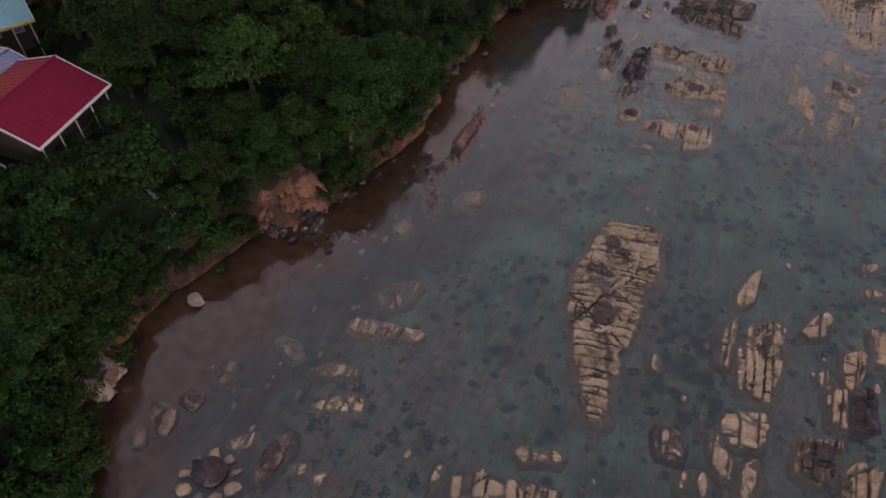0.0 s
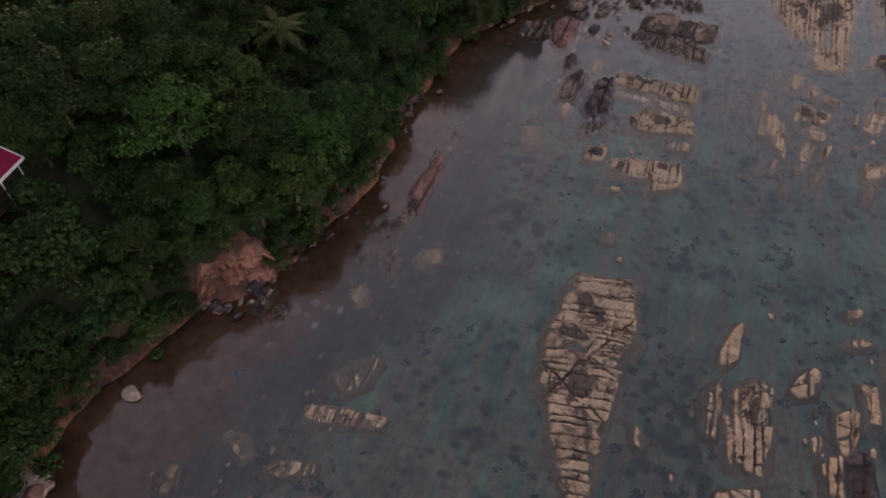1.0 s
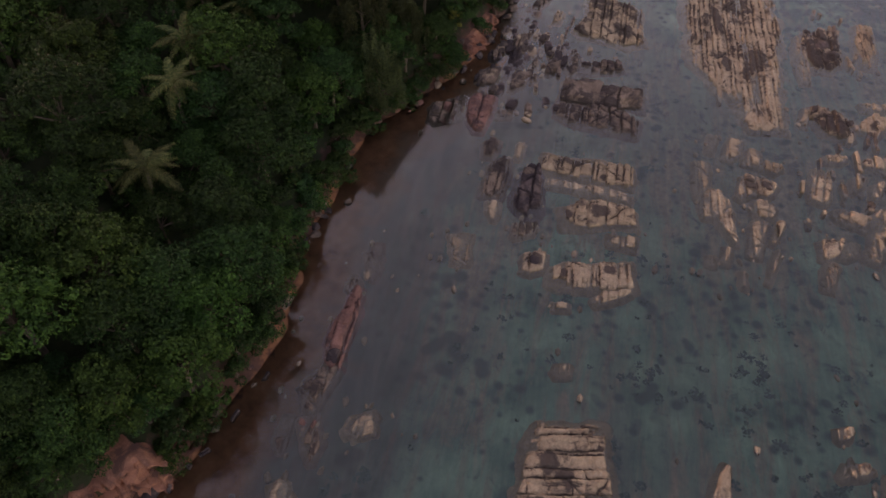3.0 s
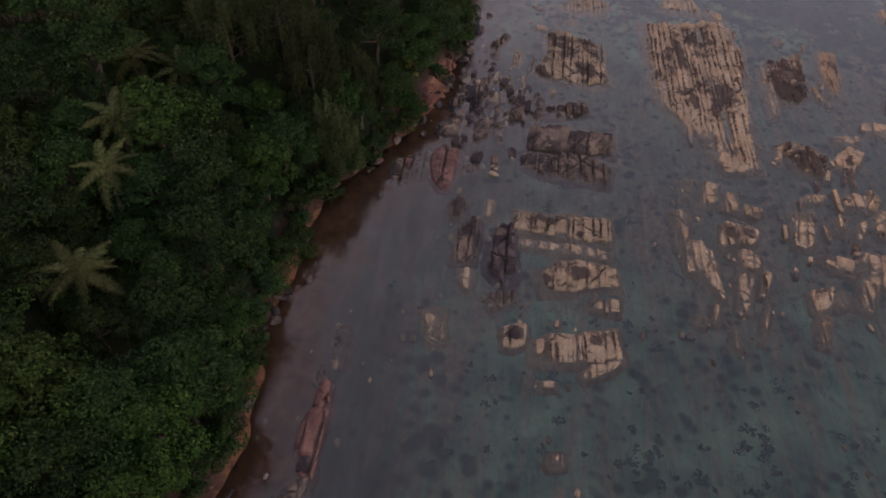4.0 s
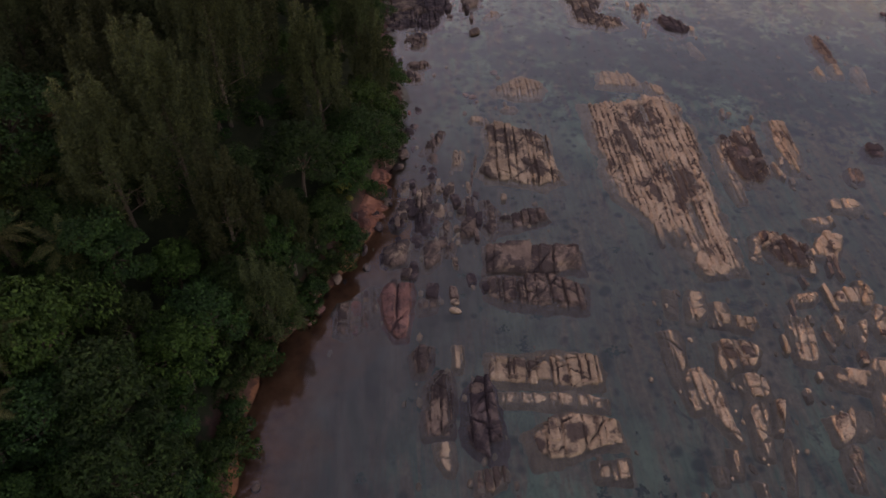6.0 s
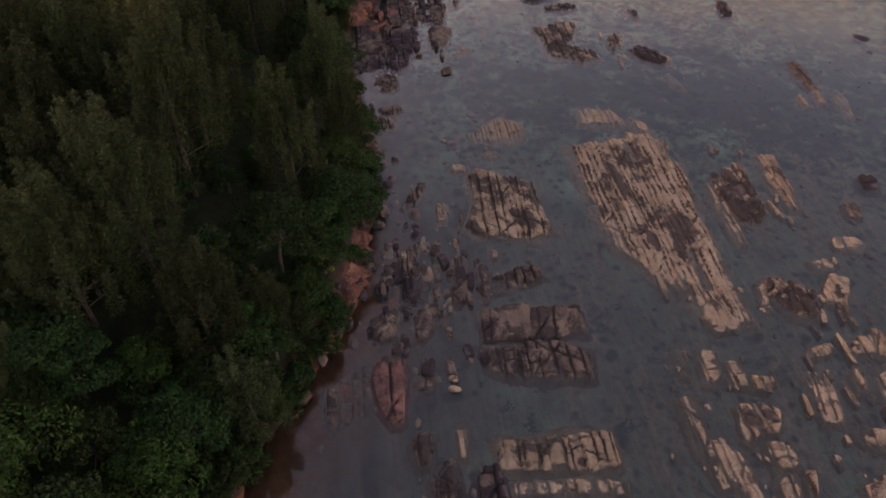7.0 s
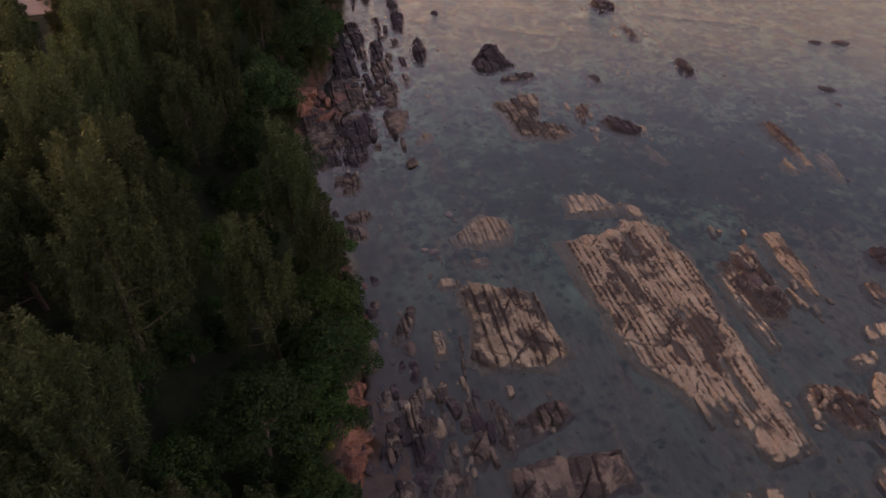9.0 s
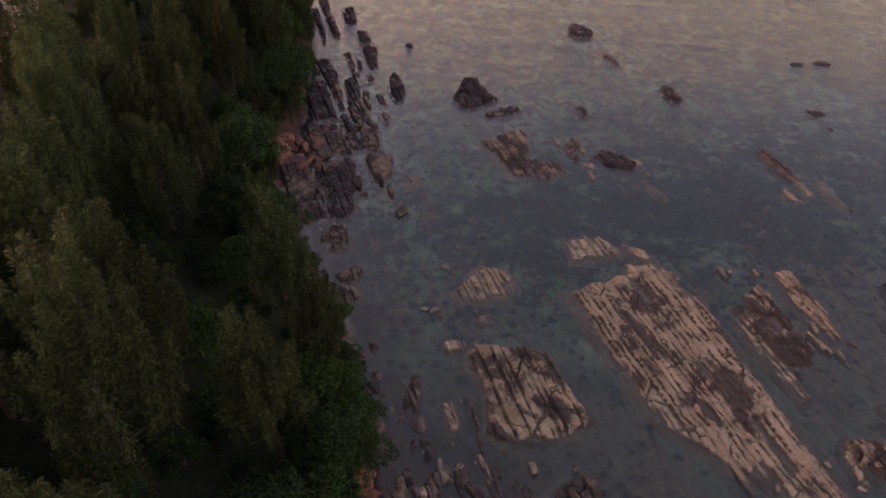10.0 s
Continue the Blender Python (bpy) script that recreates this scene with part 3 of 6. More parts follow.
def boulder(x, y, r, z=None, stone=None, squash=0.6, turn=0.0, long=1.3, label="", seed=0, detail=2):
    rng = random.Random(int(x * 97 + y * 31 + seed))
    z = float(ground_z(x, y)) if z is None else z
    ob = new("boulder", lump(r * long, r, r * squash, rng, stone or BROWN, detail))
    ob.matrix_world = pose(x, y, z + r * squash * 0.35, rng.uniform(-8, 8), rng.uniform(-8, 8), turn or rng.uniform(0, 360))
    return tagged(ob, label or "weathered brown boulder at the water's edge", "boulder", "boulders along the shore")


def slab_stone(x, y, long, wide_, turn, top, stone, seed, label):
    """One angular plate of rock broken from the beds."""
    rng = random.Random(seed)
    pts = [Vector((sx * long / 2 * rng.uniform(0.7, 1.1), sy * wide_ / 2 * rng.uniform(0.65, 1.1))) for sx, sy in ((-1, -1), (1, -1), (1, 1), (-1, 1))]
    me = block_mesh(pts, top, (rng.uniform(-0.14, 0.14), rng.uniform(-0.14, 0.14)), rng, stone, 0.9)
    ob = new("flat_rock", me)
    ob.matrix_world = pose(x, y, 0, 0, 0, turn)
    return tagged(ob, label, "rock", "loose broken slabs")


def cliff(x, y, turn, length, height, stone, label, seed=0, lean=0.35):
    """A broken rock face: stacked ledges with fractured steps, behind it sloping back into the bank."""
    rng = random.Random(seed)
    nu, nv = int(length / 0.16), int(height / 0.16) + 10
    verts = []
    for i in range(nu + 1):
        u = (i / nu - 0.5) * length
        for j in range(nv + 1):
            k = j / nv
            z = min(1.0, k / 0.75) * height
            back = (k - 0.75) / 0.25 * 2.2 if k > 0.75 else 0
            fade = min(1, (0.5 - abs(i / nu - 0.5)) * 5 + 0.15)
            n = noise.noise(Vector((u * 0.5 + seed * 7, z * 0.7, seed * 3.1)))
            cell = noise.cell(Vector((u * 0.8 + n + seed, z * 1.1 + n, 0.5)))
            fine = noise.noise(Vector((u * 1.9, z * 2.1, seed * 1.7)))
            chip = noise.cell(Vector((u * 2.1 + n * 1.5, z * 2.6 - n, seed + 0.5)))
            out = 0.5 * n + 0.6 * cell + 0.32 * chip + 0.25 * fine - lean * z - back
            verts.append((u + fine * 0.15, -out, z * (0.35 + 0.65 * fade) * (1 + 0.2 * n) - 0.6))
    m = nv + 1
    faces = [(i * m + j, (i + 1) * m + j, (i + 1) * m + j + 1, i * m + j + 1) for i in range(nu) for j in range(nv)]
    ob = new("rock_cliff", mesh("rock_cliff", verts, faces, stone))
    ob.matrix_world = pose(x, y, 0, 0, 0, turn)
    return tagged(ob, label, "cliff")


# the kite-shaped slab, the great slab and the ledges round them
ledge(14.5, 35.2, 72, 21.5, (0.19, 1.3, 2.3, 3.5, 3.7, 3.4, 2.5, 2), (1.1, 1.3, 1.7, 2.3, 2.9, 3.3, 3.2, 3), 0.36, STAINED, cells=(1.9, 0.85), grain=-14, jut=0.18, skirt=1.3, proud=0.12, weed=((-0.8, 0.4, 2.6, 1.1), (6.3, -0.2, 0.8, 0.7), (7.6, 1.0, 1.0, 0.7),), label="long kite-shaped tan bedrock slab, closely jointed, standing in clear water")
ledge(55.4, 87.5, 73, 28.8, (1.3, 2.5, 4.4, 6.3, 6.2, 5.8, 5.2, 4.6), (2.3, 2.7, 3.4, 4.3, 5.3, 6.2, 6.3, 5.8), 0.3, TAN, cells=(5.0, 0.75), jut=0.2, skirt=1.5, proud=0.06, weed=((10.3, -1.2, 2.3, 2.1), (8.0, 1.6, 3.8, 0.7), (-1.5, -1.4, 2.5, 1.8), (-4.6, 0.2, 1.3, 0.8), (-2.4, 2.3, 2.1, 0.6), (-8.9, -0.3, 1.3, 0.7),), label="great tan slab of parallel rock strata split into long strips")
ledge(62.4, 105.4, 144, 5.1, (1.1, 1.3, 1.4, 1.6, 1.7), (0.084, 1.8, 1.8, 1.7, 1.7), 0.06, TAN, proud=0.05)
ledge(65.4, 101.6, 93, 4.0, (0.044, 0.5, 0.93, 0.6, 0.27), (0.24, 0.49, 0.81, 0.73, 0.084), 0.1, TAN, proud=0.05)
ledge(63.7, 98.6, 133, 5.1, (0.6, 0.72, 0.87, 1, 1.1), (0.084, 1, 1.1, 1.1, 1.1), 0.16, TAN)
ledge(65.5, 86.0, 62, 8.6, (1.2, 2.2, 2.4, 2.3, 1.9), (0.85, 2.3, 2.4, 2.3, 2.1), 0.34, WEEDY, weed=((0.4, -0.7, 2.6, 1.7), (-2.6, 0.6, 1.5, 1.4),), label="weed-grown tan outcrop with dark boulders on top")
ledge(71.6, 86.0, 62, 9.4, (0.74, 0.89, 1.1, 1.3, 1.4, 1.2, 0.93, 0.71), (0.79, 0.87, 0.99, 1.1, 1.1, 1.1, 1.2, 1.2), 0.22, TAN, cells=(2.6, 0.7), weed=((1.2, -0.5, 1.3, 0.9),))
ledge(62.3, 85.1, 64, 10.1, (0.34, 0.55, 0.85, 0.98, 0.84, 0.7, 0.55, 0.44), (0.61, 0.63, 0.67, 0.7, 0.7, 0.67, 0.65, 0.63), 0.04, TAN, cells=(2.6, 0.6))
ledge(58.7, 73.3, 93, 5.8, (0.28, 1.8, 1.9, 1.7, 0.57), (0.83, 1.4, 2.1, 1.5, 0.32), 0.36, WEEDY, weed=((-0.1, 0.4, 2.2, 1.8),), label="dark weed-covered rock in the shallows")
ledge(63.3, 71.8, 32, 4.0, (0.86, 1.1, 1.4, 1.3, -0.23), (0.94, 0.92, 0.89, 0.87, 0.84), 0.24, TAN, weed=((-0.4, -0.0, 0.9, 0.6),))
ledge(56.8, 75.0, 38, 3.3, (0.34, 0.32, 0.29, 0.26), (0.36, 0.33, 0.28, 0.23), 0.14, TAN)
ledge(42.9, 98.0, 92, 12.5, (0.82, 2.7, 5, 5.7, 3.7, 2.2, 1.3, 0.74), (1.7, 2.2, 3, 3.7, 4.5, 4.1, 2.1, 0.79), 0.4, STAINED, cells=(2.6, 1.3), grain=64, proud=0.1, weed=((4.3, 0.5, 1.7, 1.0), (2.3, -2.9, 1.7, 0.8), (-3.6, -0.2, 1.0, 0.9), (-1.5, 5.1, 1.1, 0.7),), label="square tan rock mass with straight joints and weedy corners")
ledge(49.9, 109.3, -8, 6.3, (0.55, 1.6, 2.1, 2.1, 0.75), (0.36, 1.6, 2.1, 2.5, 0.74), 0.14, TAN, cells=(1.6, 0.7), label="low tan rock just breaking the clear water")
ledge(36.9, 88.5, -3, 6.9, (0.6, 0.93, 1.1, 1.3, 0.85), (0.88, 0.73, 0.9, 1.3, 0.97), 0.42, BROWN, weed=((0.6, 0.4, 1.7, 0.7),), label="narrow brown ridge of bedrock with a weedy top")
ledge(34.9, 90.0, 65, 5.5, (0.23, 0.4, 0.51, 0.62, 0.71), (0.044, 0.66, 0.89, 0.85, 0.024), 0.26, BROWN)
ledge(35.7, 83.1, 153, 9.4, (1.5, 1.6, 1.8, 1.8, 1.8, 1.8, 1.8, 1.9), (1.4, 1.6, 1.8, 1.8, 1.9, 1.9, 1.9, 1.9), 0.75, BROWN, cells=(5.0, 4.0), jut=0.3, grain=60, skirt=0.7, weed=((-0.4, -0.7, 1.1, 0.9), (2.2, 1.4, 1.1, 0.5),), label="thick brown block of bedrock split by straight joints")
ledge(33.8, 79.6, 150, 9.1, (2, 2, 1.9, 1.9, 1.8, 1.7, 1.6, 0.76), (1.1, 1.8, 2.1, 2.1, 1.9, 1.7, 1.5, 1.4), 0.34, BROWN, odd=TAN, weed=((3.5, -0.0, 1.0, 0.9), (1.9, 0.9, 0.8, 0.6),))
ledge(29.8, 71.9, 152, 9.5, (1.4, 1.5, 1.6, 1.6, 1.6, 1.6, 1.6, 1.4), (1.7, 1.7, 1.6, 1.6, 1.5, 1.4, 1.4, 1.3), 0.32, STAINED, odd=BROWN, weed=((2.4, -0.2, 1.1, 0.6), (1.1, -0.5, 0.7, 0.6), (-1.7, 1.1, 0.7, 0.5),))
ledge(28.9, 69.0, 149, 8.8, (0.62, 0.63, 0.64, 0.67, 0.68), (0.5, 0.76, 0.82, 0.65, 0.5), 0.12, TAN, odd=BROWN)
ledge(23.1, 70.0, 69, 8.0, (0.00059, 1.7, 1.7, 1.3, 0.35), (0.94, 1, 1.1, 1.1, 0.9), 0.62, DARK, odd=BROWN, label="dark weathered ridge of bedrock")
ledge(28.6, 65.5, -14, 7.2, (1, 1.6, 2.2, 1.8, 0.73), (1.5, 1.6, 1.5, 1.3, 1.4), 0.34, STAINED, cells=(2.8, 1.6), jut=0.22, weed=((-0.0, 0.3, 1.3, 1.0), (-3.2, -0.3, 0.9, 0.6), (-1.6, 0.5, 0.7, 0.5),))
ledge(29.5, 61.9, 154, 2.5, (0.89, 0.85, 0.79, 0.73), (0.85, 0.82, 0.8, 0.78), 0.16, TAN, cells=(1.6, 0.9))
ledge(20.7, 61.2, 52, 3.1, (0.8, 1, 1.3, -0.066), (0.13, 1.2, 0.95, 0.71), 0.34, TAN, cells=(3.0, 3.0), jut=0.1, weed=((0.1, -0.0, 0.8, 0.8),), label="square tan rock with a dark weedy hollow on top")
ledge(25.3, 58.6, -15, 7.7, (0.62, 1.4, 1.5, 1.6, 1.7), (0.97, 1.3, 1.6, 1.6, 1.4), 0.34, TAN, cells=(3.4, 1.1), grain=70, jut=0.2, weed=((-2.7, -0.0, 0.7, 0.6), (1.6, 0.4, 0.8, 0.7),), label="tan bedrock slab cut into parallel strips, awash at low tide")
ledge(26.2, 56.0, 3, 3.6, (0.18, 0.69, 0.48, 0.23), (0.43, 0.46, 0.49, 0.2), 0.2, TAN, cells=(1.2, 2.0))
ledge(21.5, 56.0, -16, 1.4, (0.43, 0.42, 0.41, 0.41), (0.41, 0.41, 0.42, 0.43), 0.1, TAN, proud=0)
ledge(21.0, 65.3, 11, 3.0, (-0.03, 1.1, 0.87, 0.36), (0.63, 0.77, 0.91, 0.017), 0.3, WEEDY, odd=DARK, weed=((-0.9, 0.3, 0.7, 0.6), (0.5, 0.6, 0.6, 0.4),))
ledge(21.1, 77.3, 64, 2.9, (0.56, 0.78, 1, 0.3), (0.3, 0.74, 0.8, 0.85), 0.46, BROWN, odd=DARK, weed=((0.4, 0.1, 0.9, 0.9),))
ledge(20.5, 72.9, 62, 6.3, (1.1, 1.2, 1.3, 1.1, 0.2), (1, 1.1, 1.2, 0.93, 0.71), 0.36, BROWN, odd=TAN, weed=((1.9, 0.0, 1.1, 0.9),))
ledge(18.8, 68.4, 68, 2.6, (0.087, 0.53, 0.66, 0.75), (0.25, 0.57, 0.65, 0.56), 0.2, TAN, odd=BROWN)
ledge(23.9, 76.2, 64, 2.6, (0.31, 0.35, 0.39, 0.42), (0.17, 0.43, 0.44, 0.44), 0.22, TAN, odd=BROWN)
ledge(21.4, 83.1, 70, 6.2, (0.31, 1.2, 1.6, 1.5, 0.88), (0.48, 0.97, 1.2, 1.4, 1.5), 0.6, RED, cells=(2.6, 1.6), jut=0.4, label="long red ironstone block at the edge of the bay")
ledge(18.3, 84.7, 37, 6.1, (0.47, 1.7, 2, 1.1, 0.39), (0.45, 1.7, 2.2, 1.1, 0.19), 0.02, BROWN, odd=RED)
ledge(24.3, 89.6, 42, 4.0, (0.57, 1.1, 1.6, 0.96, -0.14), (0.15, 1.4, 1.1, 0.86, 0.61), 0.6, BROWN, cells=(2.4, 2.0))
ledge(27.2, 87.9, 56, 4.0, (0.55, 0.81, 1.1, 0.39), (-0.034, 1, 0.96, 0.9), 0.55, BROWN, cells=(2.6, 1.6))
ledge(32.1, 89.7, 50, 3.1, (0.54, 0.75, 0.99, 0.17), (0.058, 0.85, 0.8, 0.75), 0.5, BROWN, cells=(2.0, 2.0), label="reddish-brown block beside the great block")
ledge(30.1, 90.6, 58, 2.5, (0.36, 0.45, 0.54, 0.21), (0.23, 0.44, 0.44, 0.44), 0.36, BROWN)
ledge(28.1, 92.4, 54, 2.9, (0.36, 0.59, 0.85, -0.073), (0.052, 0.62, 0.56, 0.5), 0.5, DARK, odd=BROWN)
ledge(26.3, 93.8, 54, 3.3, (0.37, 1, 0.64, -0.054), (0.22, 0.87, 0.56, 0.29), 0.45, DARK, odd=BROWN)
ledge(30.2, 95.8, 43, 4.8, (0.51, 0.82, 1.2, 0.64, 0.0079), (0.78, 0.76, 0.72, 0.57, 0.33), 0.36, BROWN, odd=TAN)
ledge(35.2, 103.8, 31, 5.0, (0.43, 0.53, 0.54, 0.55, 0.56), (0.22, 0.97, 0.78, 0.58, 0.059), 0.36, BROWN, odd=TAN)
ledge(36.3, 100.1, 61, 3.0, (0.46, 0.5, 0.55, 0.37), (0.39, 0.54, 0.5, 0.46), 0.28, TAN, odd=BROWN)
ledge(33.6, 92.6, 53, 3.1, (0.51, 0.55, 0.6, 0.23), (-0.11, 0.92, 0.65, 0.42), 0.4, BROWN, odd=TAN)
ledge(31.5, 93.2, 62, 2.0, (0.38, 0.46, 0.55, 0.017), (0.41, 0.38, 0.33, 0.29), 0.3, BROWN)
ledge(29.1, 87.8, 63, 1.9, (0.46, 0.52, 0.58, 0.2), (0.46, 0.45, 0.43, 0.42), 0.24, BROWN, odd=TAN)
ledge(24.2, 82.6, -0, 2.2, (0.29, 0.78, 0.63, 0.48), (0.6, 0.73, 0.87, -0.013), 0.06, BROWN)
ledge(40.3, 66.8, 69, 8.2, (0.43, 0.64, 0.89, 0.81, 0.7), (0.49, 0.54, 0.65, 0.83, 0.97), -0.03, TAN, cells=(3.5, 0.6), proud=0.05)
ledge(40.5, 62.9, 80, 7.4, (0.11, 0.63, 0.99, 1.2, 0.5), (0.26, 0.54, 0.82, 1.1, 0.69), 0.12, TAN, cells=(3.0, 0.7), proud=0.08)
ledge(46.1, 71.7, 52, 3.6, (0.55, 0.67, 0.8, 0.51), (0.088, 0.89, 0.81, 0.73), 0.1, TAN, proud=0.05)
ledge(47.5, 70.1, 57, 2.5, (0.69, 0.72, 0.75, 0.77), (0.62, 0.77, 0.77, 0.77), 0.14, TAN, odd=BROWN)
ledge(44.3, 73.0, 54, 2.9, (0.27, 0.32, 0.37, 0.41), (0.31, 0.33, 0.36, 0.38), 0.02, TAN, proud=0)
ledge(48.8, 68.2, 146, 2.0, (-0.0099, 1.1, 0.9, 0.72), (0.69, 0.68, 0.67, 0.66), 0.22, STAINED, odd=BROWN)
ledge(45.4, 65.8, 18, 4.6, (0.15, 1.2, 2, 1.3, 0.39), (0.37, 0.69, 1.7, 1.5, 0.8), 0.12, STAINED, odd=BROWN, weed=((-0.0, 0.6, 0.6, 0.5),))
ledge(44.6, 62.9, 73, 2.5, (0.93, 0.96, 0.78, 0.62), (0.9, 1.1, 1.4, -0.093), 0.12, TAN)
ledge(42.3, 59.6, 54, 5.0, (0.47, 0.56, 0.69, 0.87, 0.34), (0.43, 0.5, 0.59, 0.67, 0.74), 0.02, TAN, cells=(2.4, 0.7))
ledge(44.3, 59.7, 46, 3.3, (0.27, 0.35, 0.43, 0.35), (0.24, 0.37, 0.39, 0.41), 0.4, TAN, cells=(4.0, 2.0), skirt=0.5, label="upright tan slab in the shallows")
ledge(42.1, 56.2, 47, 4.6, (0.013, 0.19, 0.27, 0.19, 0.13), (0.08, 0.17, 0.26, 0.28, -0.0028), 0.06, TAN, proud=0)
ledge(38.4, 58.3, 55, 2.1, (0.21, 0.26, 0.31, 0.35), (0.24, 0.27, 0.3, 0.32), 0.06, TAN, proud=0)
ledge(36.7, 58.0, 58, 1.1, (0.26, 0.28, 0.29, 0.31), (0.22, 0.26, 0.31, 0.33), 0.08, TAN, proud=0)
ledge(38.5, 55.3, 63, 1.9, (0.21, 0.27, 0.26, 0.26), (0.2, 0.23, 0.28, 0.3), 0.0, TAN, proud=0)
ledge(55.7, 67.9, -13, 2.9, (0.037, 0.61, 0.58, 0.54), (0.4, 0.56, 0.76, 0.042), 0.12, TAN)
ledge(59.5, 66.4, -3, 2.9, (0.032, 0.89, 0.71, 0.55), (0.42, 0.74, 1.1, -0.069), 0.14, TAN, odd=BROWN)
ledge(61.1, 65.8, 49, 3.1, (0.33, 0.63, 0.53, 0.43), (0.54, 0.64, 0.76, -0.023), 0.2, STAINED, odd=BROWN)
ledge(55.9, 64.1, 41, 3.3, (0.35, 0.5, 0.66, 0.12), (0.0056, 0.59, 0.54, 0.49), 0.12, TAN)
ledge(57.3, 62.8, 41, 3.2, (0.38, 0.53, 0.65, -0.069), (0.24, 0.53, 0.41, 0.3), 0.12, TAN)
ledge(48.2, 56.7, 42, 3.0, (0.37, 0.78, 1.2, -0.11), (0.067, 0.76, 0.73, 0.7), 0.16, TAN, cells=(2.0, 1.0))
ledge(50.0, 56.3, 39, 2.7, (0.3, 0.45, 0.61, 0.049), (-0.0039, 0.53, 0.47, 0.41), 0.2, TAN, cells=(2.6, 1.6))
ledge(46.4, 53.9, 50, 3.4, (0.42, 0.61, 0.76, 0.37), (0.47, 0.51, 0.56, 0.61), 0.12, TAN, cells=(0.8, 0.7))
ledge(52.6, 56.0, 42, 4.2, (0.59, 0.66, 0.73, 0.8, 0.75), (0.69, 0.7, 0.7, 0.71, 0.71), 0.14, TAN)
ledge(56.5, 74.8, 53, 3.2, (0.33, 0.34, 0.34, 0.35), (0.31, 0.33, 0.35, 0.37), 0.16, TAN, proud=0)
ledge(65.2, 74.8, -18, 2.8, (0.6, 0.6, 0.59, 0.59), (0.65, 0.74, 0.83, 0.17), 0.04, TAN, proud=0)
ledge(26.2, 30.7, 64, 8.3, (1.3, 1.5, 2.2, 1.9, 0.35), (1.4, 1.5, 1.6, 1.4, 1.3), 0.34, TAN, cells=(1.5, 0.8), grain=72, weed=((1.2, -0.1, 1.4, 0.5),), label="tan bedrock slab cut by a grid of joints")
ledge(23.9, 32.2, 66, 5.4, (0.35, 0.55, 0.78, 0.93, -0.072), (0.43, 0.5, 0.59, 0.55, 0.48), 0.1, TAN, cells=(1.6, 0.9))
ledge(27.2, 37.6, 54, 4.9, (0.36, 0.71, 0.63, 0.53, 0.11), (0.21, 0.81, 0.63, 0.43, 0.27), 0.2, TAN, cells=(2.4, 1.3))
ledge(23.1, 24.2, 10, 4.0, (0.64, 1.4, 1.4, 1.2, 0.97), (1.1, 1.5, 1.8, 1.5, -0.23), 0.22, TAN, cells=(0.9, 1.4), grain=75)
ledge(20.6, 22.2, 90, 3.9, (0.23, 0.84, 0.71, 0.6), (0.3, 0.9, 0.78, 0.4), 0.14, TAN, cells=(1.2, 0.8))
ledge(17.4, 20.1, 80, 1.5, (0.35, 0.4, 0.45, 0.29), (0.29, 0.45, 0.4, 0.35), 0.12, TAN)
ledge(18.8, 20.0, 88, 1.9, (0.35, 0.36, 0.38, 0.39), (0.25, 0.42, 0.41, 0.4), 0.14, TAN)
ledge(22.4, 20.4, 67, 3.5, (0.55, 0.7, 0.87, 0.085), (0.16, 0.75, 0.68, 0.62), 0.02, TAN)
ledge(31.9, 33.7, 37, 3.5, (0.59, 0.76, 0.81, 0.35), (0.26, 1.1, 0.86, 0.33), 0.16, TAN)
ledge(30.6, 28.6, 70, 1.9, (0.47, 0.51, 0.56, 0.13), (0.47, 0.44, 0.4, 0.37), 0.2, TAN)
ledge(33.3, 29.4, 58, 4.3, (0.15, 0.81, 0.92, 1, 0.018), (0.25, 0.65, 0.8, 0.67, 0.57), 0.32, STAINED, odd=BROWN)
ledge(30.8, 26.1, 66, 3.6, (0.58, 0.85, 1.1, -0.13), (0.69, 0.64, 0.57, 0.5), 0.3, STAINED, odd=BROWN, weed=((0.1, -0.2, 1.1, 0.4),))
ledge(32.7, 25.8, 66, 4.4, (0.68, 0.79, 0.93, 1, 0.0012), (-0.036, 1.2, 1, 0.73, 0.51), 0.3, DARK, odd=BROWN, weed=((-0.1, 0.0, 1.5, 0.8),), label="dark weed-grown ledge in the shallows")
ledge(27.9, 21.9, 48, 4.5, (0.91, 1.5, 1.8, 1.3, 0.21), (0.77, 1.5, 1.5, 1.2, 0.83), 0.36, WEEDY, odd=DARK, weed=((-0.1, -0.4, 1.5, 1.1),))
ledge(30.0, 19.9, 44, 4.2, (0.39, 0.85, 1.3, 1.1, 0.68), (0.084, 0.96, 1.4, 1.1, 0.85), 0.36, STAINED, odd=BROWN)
ledge(37.7, 37.1, 1, 2.7, (-0.038, 0.64, 0.49, 0.36), (0.38, 0.41, 0.45, 0.21), 0.12, TAN)
ledge(36.2, 31.5, 73, 3.6, (0.56, 0.62, 0.68, 0.74), (0.51, 0.6, 0.71, 0.79), 0.2, STAINED)
ledge(38.6, 39.9, 19, 1.9, (0.045, 0.72, 0.44, 0.15), (0.31, 0.49, 0.5, 0.064), 0.1, TAN, proud=0)
ledge(-4.5, 33.1, -14, 6.2, (0.58, 0.81, 0.82, 0.66, 0.49), (0.5, 0.83, 0.81, 0.69, 0.52), 0.2, TAN, odd=BROWN)
ledge(-3.5, 36.9, 29, 4.1, (1.1, 1.2, 1.4, 0.9, 0.18), (1.1, 1.2, 1.4, 0.86, 0.27), -0.02, TAN)
ledge(-8.4, 29.2, -1, 3.8, (0.12, 0.68, 0.65, 0.4), (0.16, 0.65, 0.57, 0.47), 0.18, TAN, odd=BROWN)
